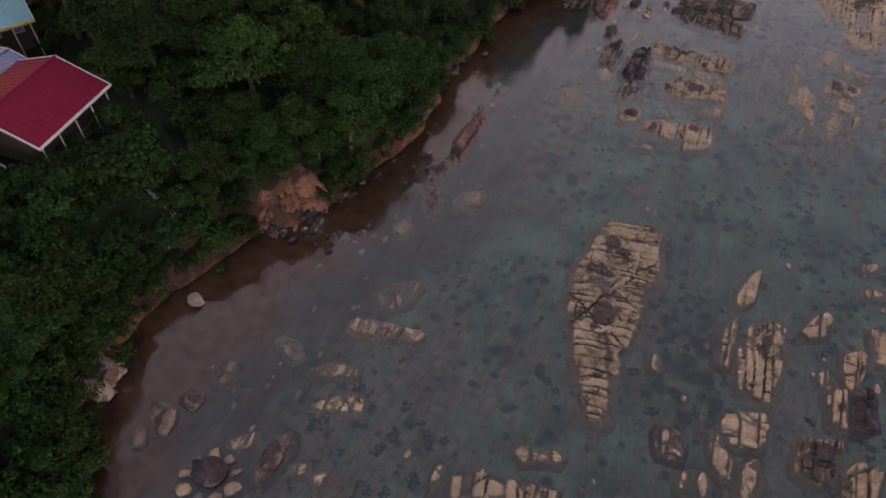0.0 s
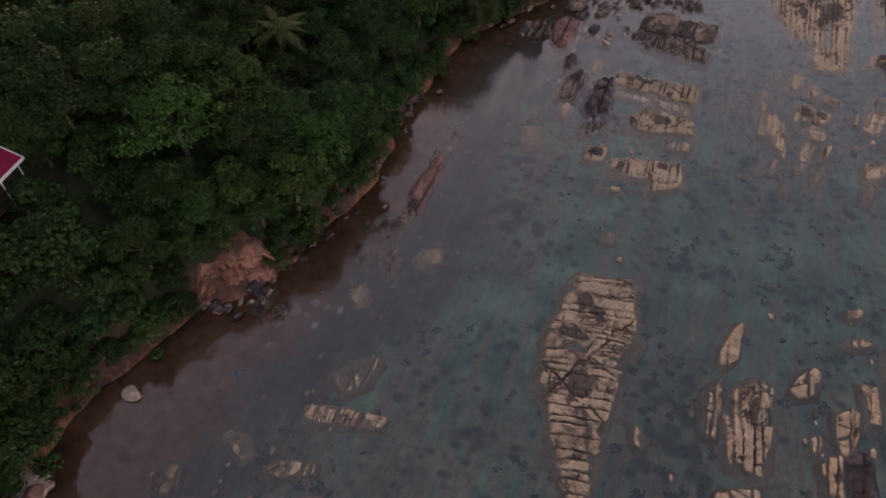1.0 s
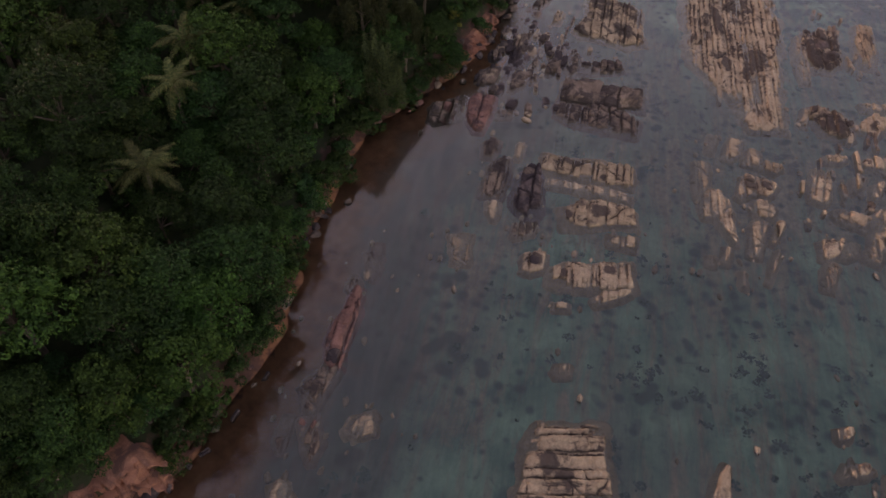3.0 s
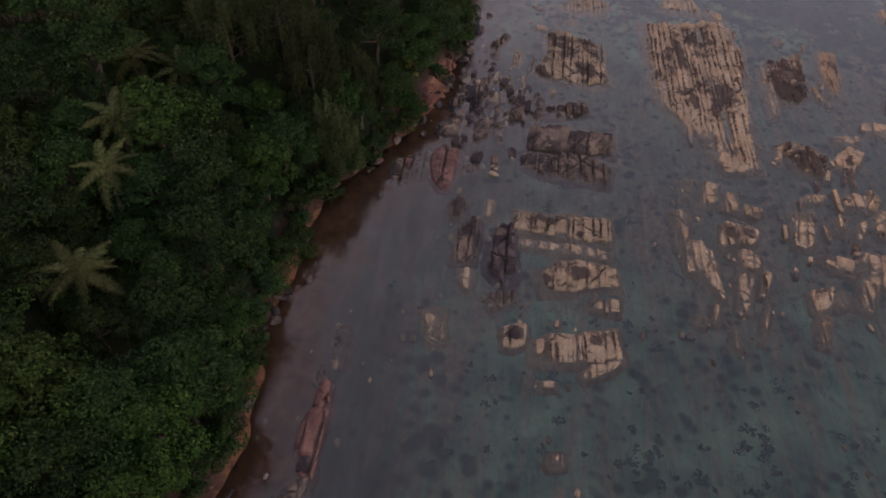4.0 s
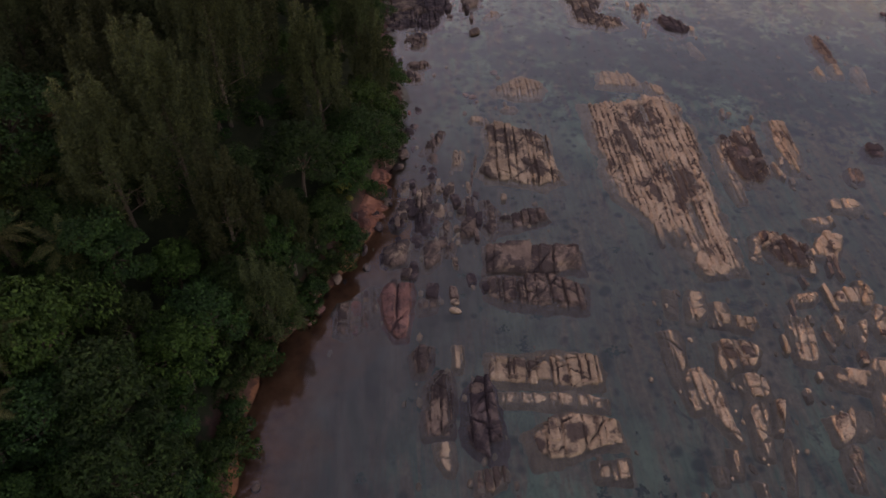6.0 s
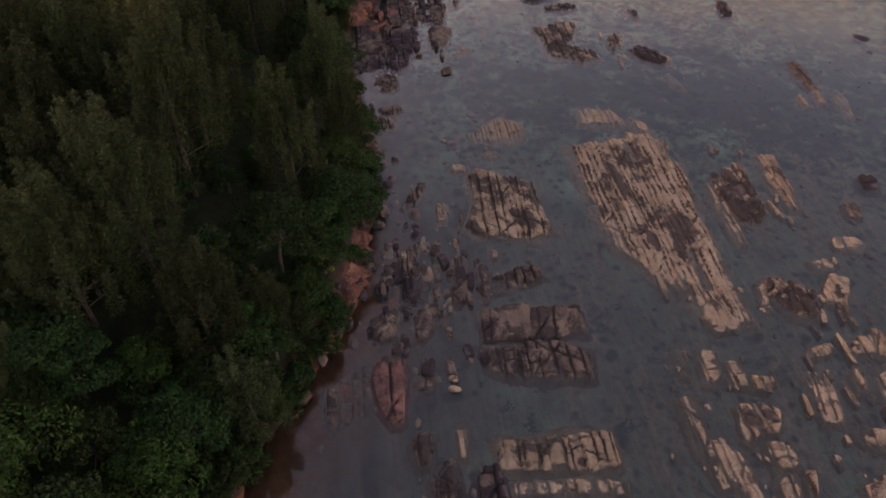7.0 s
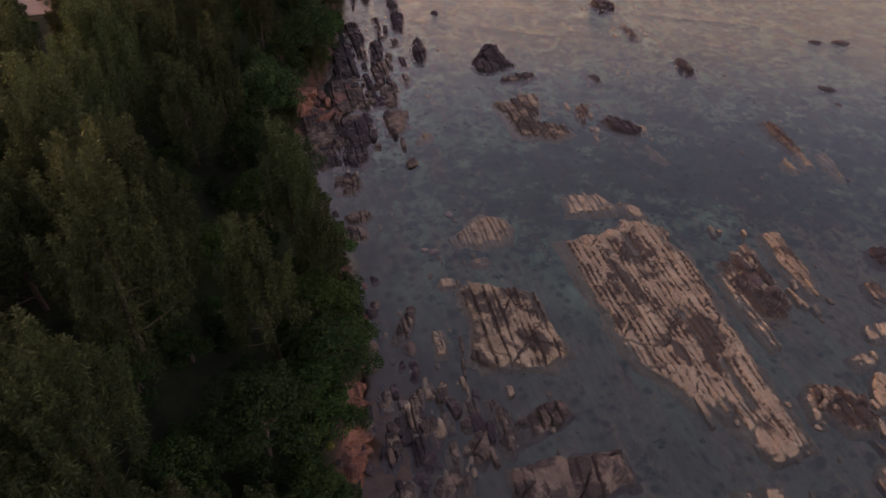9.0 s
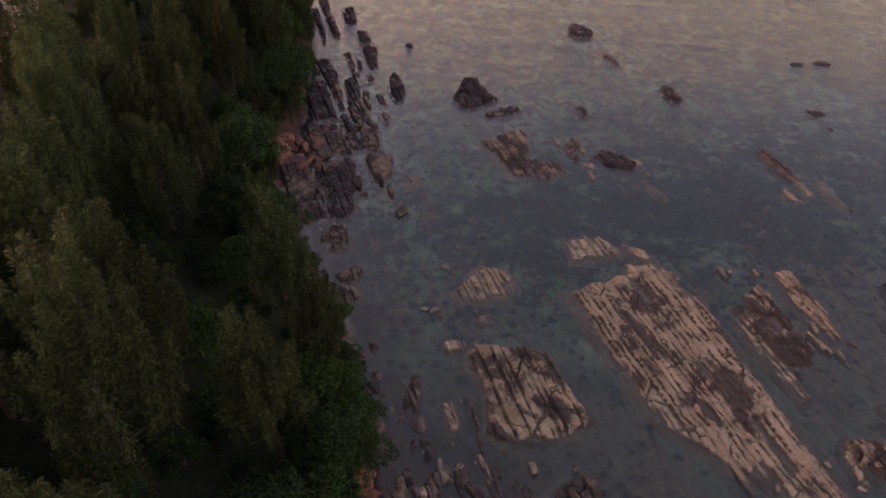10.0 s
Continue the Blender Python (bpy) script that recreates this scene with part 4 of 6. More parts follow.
ledge(-7.8, 26.2, 4, 3.9, (0.3, 0.75, 0.79, 0.52), (0.21, 0.68, 0.72, 0.75), 0.14, TAN)
ledge(-12.4, 31.4, 122, 2.5, (0.37, 0.49, 0.49, 0.5), (0.44, 0.59, 0.75, 0.055), 0.06, TAN)
ledge(-12.1, 22.0, 64, 4.5, (0.28, 0.75, 0.98, 1, 0.15), (0.36, 0.74, 0.84, 0.87, 0.38), 0.4, BROWN, odd=TAN, weed=((0.4, 0.0, 1.1, 0.6),))
ledge(-14.7, 23.2, 10, 1.9, (0.41, 0.5, 0.59, 0.67), (-0.053, 0.84, 0.75, 0.64), 0.16, TAN)
ledge(-10.2, 21.0, 9, 1.0, (0.36, 0.38, 0.4, 0.41), (0.32, 0.44, 0.41, 0.38), 0.2, TAN)
ledge(-15.0, 27.1, -20, 1.8, (0.15, 0.47, 0.72, 0.12), (0.086, 0.55, 0.63, 0.21), 0.0, BROWN, proud=0)
ledge(-8.2, 20.0, 108, 1.8, (0.79, 0.82, 0.85, 0.87), (0.84, 0.83, 0.82, 0.81), 0.02, TAN)
ledge(3.7, 19.5, -5, 5.7, (0.74, 1.4, 1.2, 0.8, 0.54), (1.2, 1.1, 0.94, 0.81, 0.69), 0.34, TAN, cells=(2.4, 1.0), grain=80)
ledge(7.3, 19.2, -13, 1.9, (0.65, 0.59, 0.52, 0.45), (0.62, 0.68, 0.53, 0.4), 0.22, TAN)
ledge(-0.3, 20.1, 78, 2.6, (0.39, 0.42, 0.45, 0.13), (0.39, 0.37, 0.33, 0.3), 0.0, TAN, proud=0)
ledge(17.4, 30.1, 98, 2.2, (0.16, 0.67, 0.43, 0.22), (0.21, 0.75, 0.53, -0.0065), -0.1, TAN, proud=0)
ledge(3.0, 48.1, 2, 1.8, (0.59, 0.61, 0.64, 0.66), (0.66, 0.64, 0.61, 0.59), 0.02, TAN, proud=0)
ledge(19.5, 50.0, 13, 1.6, (0.13, 0.61, 0.43, 0.26), (0.28, 0.51, 0.62, 0.0076), 0.08, TAN, proud=0)
ledge(3.0, 57.9, 65, 8.2, (0.43, 1.2, 1, 0.74, 0.32), (0.86, 0.93, 0.82, 0.77, 0.28), 0.62, RED, odd=DARK, cells=(2.2, 1.6), jut=0.5, proud=0.4, label="red and dark ridge of ironstone near the bank")
ledge(0.4, 52.9, 51, 5.0, (0.027, 1.2, 1, 0.82, 0.61), (0.83, 0.78, 0.72, 0.67, 0.62), 0.08, BROWN, odd=RED)
ledge(4.4, 62.1, 80, 2.4, (0.047, 0.53, 0.47, 0.071), (0.16, 0.43, 0.43, 0.11), 0.2, BROWN)
ledge(14.6, 64.3, 79, 3.1, (0.55, 0.68, 0.81, 0.9), (0.62, 0.69, 0.78, 0.85), -0.04, TAN, proud=0)
ledge(6.3, 64.0, 91, 3.3, (0.32, 0.4, 0.48, 0.4), (-0.076, 0.69, 0.56, 0.42), -0.04, BROWN, proud=0)
ledge(14.5, 64.3, 74, 3.6, (0.72, 0.85, 0.99, 1.1), (0.74, 0.86, 0.99, 1.1), -0.1, TAN, proud=0)
ledge(6.9, 65.0, 80, 3.2, (0.34, 0.38, 0.42, 0.45), (0.13, 0.48, 0.49, 0.5), 0.0, BROWN, proud=0)
ledge(65.3, 150.5, 57, 7.1, (0.65, 0.83, 1, 1.2, -0.094), (0.19, 1, 0.91, 0.78, 0.68), 0.7, DARK, odd=BROWN)
ledge(62.4, 145.3, 37, 5.3, (0.83, 1.3, 1.7, 1, -0.17), (0.4, 1.5, 1.2, 0.9, 0.67), 0.55, BROWN, odd=DARK)
ledge(59.0, 138.5, 56, 6.3, (1.1, 1.1, 1.3, 1.4, 0.61), (1.1, 1.1, 1.1, 1.1, 1), 0.5, BROWN, cells=(1.4, 3.0), grain=66)
ledge(55.2, 132.2, 51, 4.8, (0.83, 1, 1.3, 1.5, 0.65), (0.24, 1.3, 1.3, 1.3, 1.3), 0.6, BROWN, cells=(3.0, 4.0))
ledge(57.7, 141.1, 66, 9.1, (0.44, 0.45, 0.46, 0.48, 0.49, 0.51, 0.52, 0.53), (0.46, 0.46, 0.47, 0.48, 0.49, 0.5, 0.51, 0.51), 0.5, DARK, odd=BROWN)
ledge(63.9, 153.0, 61, 8.8, (0.68, 0.68, 0.67, 0.66, 0.65), (0.7, 0.72, 0.68, 0.64, 0.61), 0.6, BROWN, odd=DARK)
ledge(70.1, 146.4, 55, 8.2, (0.38, 1, 0.97, 0.93, 0.46), (0.4, 0.91, 1.1, 0.81, 0.54), 0.6, DARK, odd=BROWN)
ledge(53.9, 141.9, 69, 7.9, (2.4, 2.2, 2.1, 1.9, 1.7), (2.4, 2.5, 2.7, 2.8, -0.2), 0.5, BROWN, odd=RED, cells=(3.0, 2.0), label="low brown rock platform at the foot of the bank")
ledge(50.5, 134.8, 38, 7.5, (1.9, 2.1, 2.3, 2.4, 0.15), (-0.094, 3.2, 2.6, 1.9, 1.3), 0.4, DARK, odd=BROWN, cells=(3.0, 2.0))
ledge(47.5, 129.8, 48, 5.8, (1.3, 1.5, 1.8, 2, -0.18), (0.83, 1.7, 1.5, 1.3, 1.1), 0.25, DARK, odd=BROWN)
ledge(40.8, 119.5, -0, 2.6, (0.86, 0.79, 0.72, 0.65), (0.36, 1.1, 0.88, 0.7), 0.35, BROWN)
ledge(38.5, 117.7, 153, 3.3, (1.2, 1.3, 1.3, 0.98), (1.3, 1.2, 1.2, 1.1), 0.3, BROWN, odd=RED)
ledge(56.3, 127.5, 11, 2.5, (0.15, 0.65, 0.67, 0.11), (0.13, 0.66, 0.63, 0.15), 0.14, TAN)
ledge(77.0, 138.1, 46, 8.0, (1.6, 2.7, 2.2, 1.6, 1.1), (0.65, 3.6, 2.6, 1.6, 0.69), 0.5, DARK, odd=BROWN, label="dark clustered reef rocks out from the shore")
ledge(76.3, 131.3, -21, 5.1, (0.65, 0.83, 1.1, 0.73, 0.28), (0.58, 0.87, 1.2, 0.75, 0.12), 0.36, DARK, odd=BROWN)
ledge(70.0, 122.2, 80, 10.9, (-0.06, 2.3, 3.7, 3.5, 3.2, 2.9, 2.6, 2.4), (2.6, 2.8, 1.9, 0.62, 1.7, 2.7, 3.7, 4.4), 0.26, WEEDY, odd=TAN, cells=(3.0, 0.9), weed=((2.0, -0.8, 3.7, 1.2), (-0.9, 1.5, 1.5, 1.4), (-3.6, -2.4, 1.4, 0.9),))
ledge(76.6, 119.5, 40, 3.6, (0.25, 0.73, 0.93, 0.21), (0.075, 0.86, 0.99, 0.19), 0.3, BROWN, odd=TAN)
ledge(78.1, 113.9, 96, 5.1, (0.87, 1.3, 1.6, 1.4, 1.1), (1.1, 1.3, 1.6, 1.8, 0.3), 0.36, DARK, odd=BROWN)
ledge(84.8, 124.4, 74, 2.7, (0.44, 0.5, 0.55, 0.6), (0.47, 0.68, 0.91, 0.027), 0.28, DARK)
ledge(98.1, 118.6, 55, 4.8, (0.82, 0.8, 0.78, 0.75, 0.73), (0.86, 0.82, 0.77, 0.73, 0.69), 0.4, DARK, odd=BROWN)
ledge(92.4, 99.6, 62, 7.5, (0.32, 0.75, 1.2, 0.92, 0.59), (0.68, 0.71, 0.75, 0.8, 0.84), 0.3, BROWN, odd=DARK)
ledge(87.3, 95.4, 68, 2.1, (0.02, 0.64, 0.51, 0.39), (0.38, 0.47, 0.56, 0.14), 0.1, TAN)
ledge(91.6, 92.3, 54, 5.5, (0.36, 0.46, 0.58, 0.7, 0.37), (0.38, 0.43, 0.49, 0.56, 0.61), -0.05, TAN, proud=0)
ledge(76.7, 107.2, 76, 3.7, (0.044, 0.67, 0.33, 0.045), (0.37, 0.37, 0.27, 0.081), -0.03, TAN, proud=0)
ledge(80.6, 171.1, 56, 7.0, (0.99, 1, 1, 1, 1.1), (1.1, 1.1, 1, 0.99, 0.95), 0.6, DARK, odd=BROWN)
ledge(74.9, 158.9, 60, 12.9, (0.78, 0.83, 0.91, 0.98, 1, 0.98, 0.94, 0.92), (0.52, 0.74, 1.1, 1.2, 1.1, 1, 0.87, 0.76), 0.7, DARK, odd=BROWN, cells=(3.0, 2.0))
ledge(77.5, 172.5, 62, 15.9, (0.63, 0.65, 0.69, 0.72, 0.75, 0.78, 0.81, 0.83), (0.65, 0.67, 0.69, 0.72, 0.75, 0.77, 0.8, 0.81), 0.8, BROWN, odd=DARK, cells=(3.0, 1.5), label="long wall-like ridge of brown rock off the point")
ledge(74.3, 170.9, 61, 14.3, (0.37, 0.4, 0.44, 0.47, 0.51, 0.55, 0.59, 0.59), (-0.022, 0.41, 0.66, 0.64, 0.6, 0.57, 0.54, 0.51), 0.6, DARK, odd=BROWN)
ledge(69.9, 156.9, 62, 6.6, (0.33, 0.4, 0.48, 0.56, 0.62), (0.14, 0.49, 0.54, 0.59, 0.63), 0.35, BROWN, odd=TAN)
ledge(64.7, 155.0, 62, 11.6, (0.14, 0.44, 0.81, 0.94, 1.1, 1.2, 1.3, 1.4), (0.24, 0.49, 0.81, 1.1, 1.3, 1.2, 1.1, 0.94), 0.5, DARK, odd=BROWN)
ledge(65.9, 145.1, 67, 3.1, (0.45, 0.43, 0.38, 0.33), (0.39, 0.55, 0.71, -0.062), 0.3, DARK)
ledge(63.2, 140.7, 60, 3.1, (0.16, 0.42, 0.38, 0.35), (0.29, 0.47, 0.65, -0.091), 0.3, BROWN)
ledge(69.0, 151.1, 60, 2.4, (0.52, 0.58, 0.66, 0.72), (0.34, 0.71, 0.72, 0.72), 0.3, BROWN)
ledge(50.6, 133.7, 55, 6.3, (1.2, 1.3, 1.4, 1.5, 1.6), (1.4, 1.4, 1.4, 1.5, 1.5), 0.4, DARK, odd=BROWN, cells=(3.0, 2.0))
ledge(47.1, 133.8, 25, 5.4, (0.49, 1.5, 2.4, 1.3, 0.16), (0.34, 1.6, 2.1, 1.3, 0.49), 0.35, BROWN, odd=RED, cells=(3.0, 2.0))
ledge(43.4, 131.4, 123, 5.6, (0.82, 1.5, 2.3, 1.9, 0.12), (0.063, 1.7, 2.5, 1.6, 0.84), 0.25, BROWN, odd=RED, cells=(3.0, 1.5))
ledge(-1.0, 48.2, 90, 3.7, (0.35, 0.49, 0.65, 0.75), (-0.049, 0.87, 0.76, 0.65), 0.1, BROWN, odd=RED)
ledge(-2.9, 49.1, 67, 3.0, (-0.017, 0.52, 0.46, 0.4), (0.27, 0.36, 0.45, 0.28), 0.05, BROWN, odd=RED)
ledge(2.8, 48.7, 11, 2.7, (0.14, 0.84, 0.71, 0.61), (0.62, 0.73, 0.86, 0.089), 0.0, TAN, proud=0)
ledge(-3.5, 44.7, 108, 2.1, (0.54, 0.98, 0.8, 0.65), (0.84, 0.85, 0.86, 0.43), -0.02, TAN, proud=0)
ledge(-11.8, 44.5, 71, 2.5, (0.38, 0.42, 0.39, 0.36), (0.37, 0.38, 0.39, 0.4), 0.4, BROWN, odd=RED, cells=(1.0, 0.8))
ledge(46.5, 137.0, 66, 7.1, (1.9, 2, 2.1, 2.3, 2), (2.2, 2.1, 2.1, 2, 1.9), 0.5, BROWN, odd=RED, cells=(3.0, 2.0))
ledge(44.0, 131.4, 51, 5.9, (1.4, 1.7, 2, 2.3, 0.51), (-0.094, 2.3, 2.1, 1.9, 1.7), 0.3, DARK, odd=BROWN, cells=(2.5, 1.5))
ledge(59.7, 150.8, 59, 10.9, (1.6, 1.7, 1.8, 2, 2.1, 2.2, 1.4, -0.15), (1.8, 1.8, 1.7, 1.6, 1.5, 1.5, 1.4, 1.3), 0.5, DARK, odd=BROWN, cells=(2.5, 1.5))
# smaller ledges
outcrop(51.0, 75.2, 3.6, 3.0, 70, 2, 1.6, 0.12, stone=TAN)
outcrop(42.0, 105.6, 1.4, 2.2, 60, 2, 1.2, 0.15, stone=TAN)
outcrop(46.5, 106.0, 0.9, 1.6, 60, 2, 1.0, 0.02, stone=TAN)
outcrop(79.6, 111.8, 1.4, 1.4, 60, 1, 1.2, 0.08, stone=TAN)
outcrop(90.0, 95.0, 3.0, 1.4, 56, 2, 1.4, 0.0, stone=TAN)
outcrop(105.8, 141.1, 5.1, 4.0, 56, 3, 1.4, 0.4, stone=DARK, odd=BROWN)
outcrop(101.0, 131.5, 5.0, 1.2, 66, 1, 1.4, 0.1, stone=BROWN)
outcrop(52.5, 59.8, 2.0, 3.6, 52, 3, 1.0, 0.08, stone=TAN)
outcrop(69.5, 75.5, 2.0, 3.0, 55, 2, 1.2, 0.06, stone=TAN)
outcrop(74.5, 78.5, 2.4, 1.8, 55, 2, 1.2, 0.16, stone=BROWN)
outcrop(80.0, 80.5, 2.6, 2.2, 56, 2, 1.2, 0.25, stone=DARK)
outcrop(52.0, 64.6, 5.0, 2.2, 54, 3, 1.6, 0.06, stone=TAN)
outcrop(55.4, 58.2, 4.0, 3.0, 50, 3, 1.2, 0.08, stone=TAN)
outcrop(60.4, 62.4, 4.0, 3.0, 50, 3, 1.2, 0.1, stone=TAN, odd=BROWN)
outcrop(39.8, 33.5, 5.0, 3.0, 66, 3, 1.2, 0.2, stone=TAN, odd=BROWN)
outcrop(7.3, 22.2, 1.1, 3.7, 85, 5, 0.8, 0.1, stone=TAN)
outcrop(17.1, 23.2, 2.7, 2.3, 78, 3, 1.0, 0.02, stone=BROWN, odd=TAN)
outcrop(-17.0, 29.0, 2.4, 2.0, 80, 2, 1.2, 0.06, stone=BROWN)
outcrop(43.2, 125.2, 4.0, 3.0, 56, 3, 1.2, 0.3, stone=BROWN, odd=DARK)
boulder(20.6, 61.2, 0.62, 0.25, DARK, 0.5, label="dark weedy cap on a square tan rock")
boulder(65.6, 86.6, 1.2, -0.1, DARK, 0.6, label="dark boulder on a weedy outcrop")
boulder(66.2, 84.9, 0.9, -0.05, BROWN, 0.6, label="dark boulder on a weedy outcrop")
# the boulder field at the inner corner of the bay
boulder(26.4, 81.6, 0.5, -0.1, TAN, 0.7, 154, 1.3, "pale twin boulder with a dark cleft")
boulder(26.0, 80.7, 0.55, -0.1, TAN, 0.7, 154, 1.4, "pale twin boulder with a dark cleft", 1)
boulder(51.4, 123.8, 1.0, -0.1, BROWN, 0.8, label="round brown boulder alone in the water")
boulder(43.7, 110.2, 0.5, -0.2, PALE, 0.6, 140, 1.4, "pale low boulder in clear water")
boulder(43.2, 110.9, 0.45, -0.2, PALE, 0.6, 140, 1.3, "pale low boulder in clear water", 2)
boulder(48.9, 113.8, 0.55, -0.25, PALE, 0.5, label="pale low boulder in clear water", seed=3)
boulder(-21.0, 36.1, 0.85, 0.05, PALE, 0.8, label="pale rounded boulder on the red mud", long=1.1)
boulder(-24.8, 36.9, 0.8, 0.2, ORANGE, 0.9, label="reddish boulder under the bank", long=1.1)
boulder(-26.6, 35.4, 1.1, 0.2, ORANGE, 0.9, label="reddish boulder under the bank", long=1.1)
cliff(-25.3, 27.9, 72, 3.6, 1.5, PALE, "pinkish broken rock under the trees", 21, 0.3)
boulder(-25.9, 28.5, 0.9, 0.3, RED, 0.9, 40, 1.3, "dark red broken rock under the trees", 6, 3)
boulder(-21.0, 25.0, 1.6, -0.35, BROWN, 0.5, label="submerged brown boulder near the bank")
boulder(-19.3, 26.6, 1.2, -0.35, BROWN, 0.5, label="submerged brown boulder near the bank")
boulder(-22.4, 23.6, 1.0, -0.3, BROWN, 0.5, label="submerged brown boulder near the bank")
boulder(-16.5, 20.6, 1.5, -0.1, DARK, 0.7, label="big dark boulder ringed by tan stones", long=1.1, detail=3)
for i in range(9):
    a = i * 0.7 + 0.2
    boulder(-16.5 + 1.9 * math.cos(a), 20.5 + 1.7 * math.sin(a), 0.42 + 0.12 * (i % 3), -0.2, STAINED, 0.6, label="small tan stone beside a dark boulder", seed=i)
boulder(80.5, 155.5, 0.8, -0.1, DARK, label="dark reef rock off the point")
boulder(109.0, 102.0, 0.8, -0.15, DARK, 0.5, label="dark reef rock in open water", long=2.0)
boulder(121.4, 111.2, 0.7, -0.15, DARK, 0.5, label="dark reef rock in open water", long=2.0)
boulder(124.4, 108.6, 0.8, -0.15, DARK, 0.5, label="dark reef rock in open water", long=2.4)
boulder(106.1, 99.1, 0.5, -0.15, DARK, 0.5, label="dark reef rock in open water", long=1.8)
cliff(-13.6, 45.9, 27, 7.4, 3.8, ORANGE, "broken orange and pale rock face above the bay", 3, 0.2)
cliff(24.3, 94.4, 42, 5.0, 2.4, ORANGE, "pinkish broken rock face under the trees", 5)
cliff(27.5, 98.9, 52, 4.0, 2.0, ORANGE, "pinkish broken rock face under the trees", 8)
cliff(49.0, 141.9, 50, 6.5, 2.4, ORANGE, "orange-red rock face beside the point", 11)
cliff(32.2, 107.8, 60, 4.0, 1.8, RED, "red rock bank under the trees", 14)

# loose boulders along the edge, closest together in the corner of the bay
rng = random.Random(5)
for k in range(70):
    seg = rng.choice(range(7, 22)) if k > 36 else rng.choice((14, 15, 16, 17))
    a, b = SHORE[seg], SHORE[seg + 1]
    f = rng.random()
    e = (b - a) / np.hypot(*(b - a))
    off = rng.random() ** 1.6 * (7.5 if seg in (14, 15, 16) else 2.8) - 0.2
    px, py = a + (b - a) * f + np.array((e[1], -e[0])) * off
    boulder(px, py, rng.uniform(0.25, 0.75) * (1.2 if seg > 15 else 1), max(float(ground_z(px, py)), -0.28), rng.choice((BROWN, DARK, DARK, DARK, BROWN)), rng.uniform(0.5, 0.8), 66 + rng.uniform(-25, 25), rng.uniform(1.1, 1.7), seed=k, detail=2)
for k in range(60):
    seg = rng.choice((7, 8, 8, 9, 9, *range(9, 21)))
    a, b = SHORE[seg], SHORE[seg + 1]
    e = (b - a) / np.hypot(*(b - a))
    px, py = a + (b - a) * rng.random() + np.array((e[1], -e[0])) * rng.uniform(-0.8, 1.6)
    slab_stone(px, py, rng.uniform(0.4, 1.3), rng.uniform(0.3, 0.9), 66 + rng.uniform(-40, 40), max(0.0, float(ground_z(px, py))) + rng.uniform(0.0, 0.2), rng.choice((BROWN, DARK, RED, DARK, DARK)), k + 700, "broken reddish-brown stone under the bank")
for k in range(44):
    u, v = rng.uniform(-8, 8), rng.gauss(0, 2.6)
    px, py = 28.0 + u * 0.42 - v * 0.9, 90.5 + u * 0.9 + v * 0.42
    if float(inland(px, py)) > -0.3:
        continue
    slab_stone(px, py, rng.uniform(0.7, 2.3), rng.uniform(0.5, 1.3), 64 + rng.uniform(-14, 14), rng.uniform(0.02, 0.45), rng.choice((BROWN, DARK, DARK, WEEDY)), k, "weathered dark slab in the corner of the bay")
for hx, hy, su, sv, count in ((67.6, 87.6, 6.5, 2.4, 24), (76.0, 117.6, 4.5, 1.6, 12), (60.0, 71.6, 3.5, 2.2, 12), (51.8, 64.0, 7.0, 5.0, 12), (36.0, 96.5, 4.0, 4.0, 12)):
    for k in range(count):
        u, v = rng.uniform(-su, su), rng.gauss(0, sv * 0.6)
        slab_stone(hx + u * 0.5 - v * 0.866, hy + u * 0.866 + v * 0.5, rng.uniform(0.6, 2.4), rng.uniform(0.3, 0.8), 60 + rng.uniform(-10, 10), rng.uniform(-0.04, 0.2), rng.choice((TAN, TAN, TAN, WEEDY, BROWN)), int(hx * 10) + k, "thin tan plate of rock awash in the shallows")
for k in range(34):
    u, v = rng.uniform(-17, 17), rng.gauss(0, 1.6)
    px, py = 59.5 + u * 0.55 - v * 0.83, 143.0 + u * 0.83 + v * 0.55
    if float(inland(px, py)) > -0.3:
        continue
    slab_stone(px, py, rng.uniform(0.8, 2.6), rng.uniform(0.5, 1.2), 58 + rng.uniform(-10, 10), rng.uniform(0.1, 0.6), rng.choice((BROWN, DARK, BROWN)), k + 100, "dark slab on the rocky point")
for k in range(20):
    px, py = 49.2 + rng.gauss(0, 1.5), 140.4 + rng.gauss(0, 2.2)
    slab_stone(px, py, rng.uniform(0.7, 2.2), rng.uniform(0.6, 1.4), 58 + rng.uniform(-35, 35), max(0.2, float(ground_z(px, py))) + rng.uniform(0.1, 0.7), rng.choice((ORANGE, RED, RED, BROWN)), k + 500, "rust-red broken rock below the trees")
for k in range(26):
    boulder(-9.6 + rng.gauss(0, 1.5), 43.6 + rng.gauss(0, 0.8), rng.uniform(0.2, 0.5), None, rng.choice((BROWN, TAN, PALE)), 0.7, seed=k, label="small loose stone below the rock face")


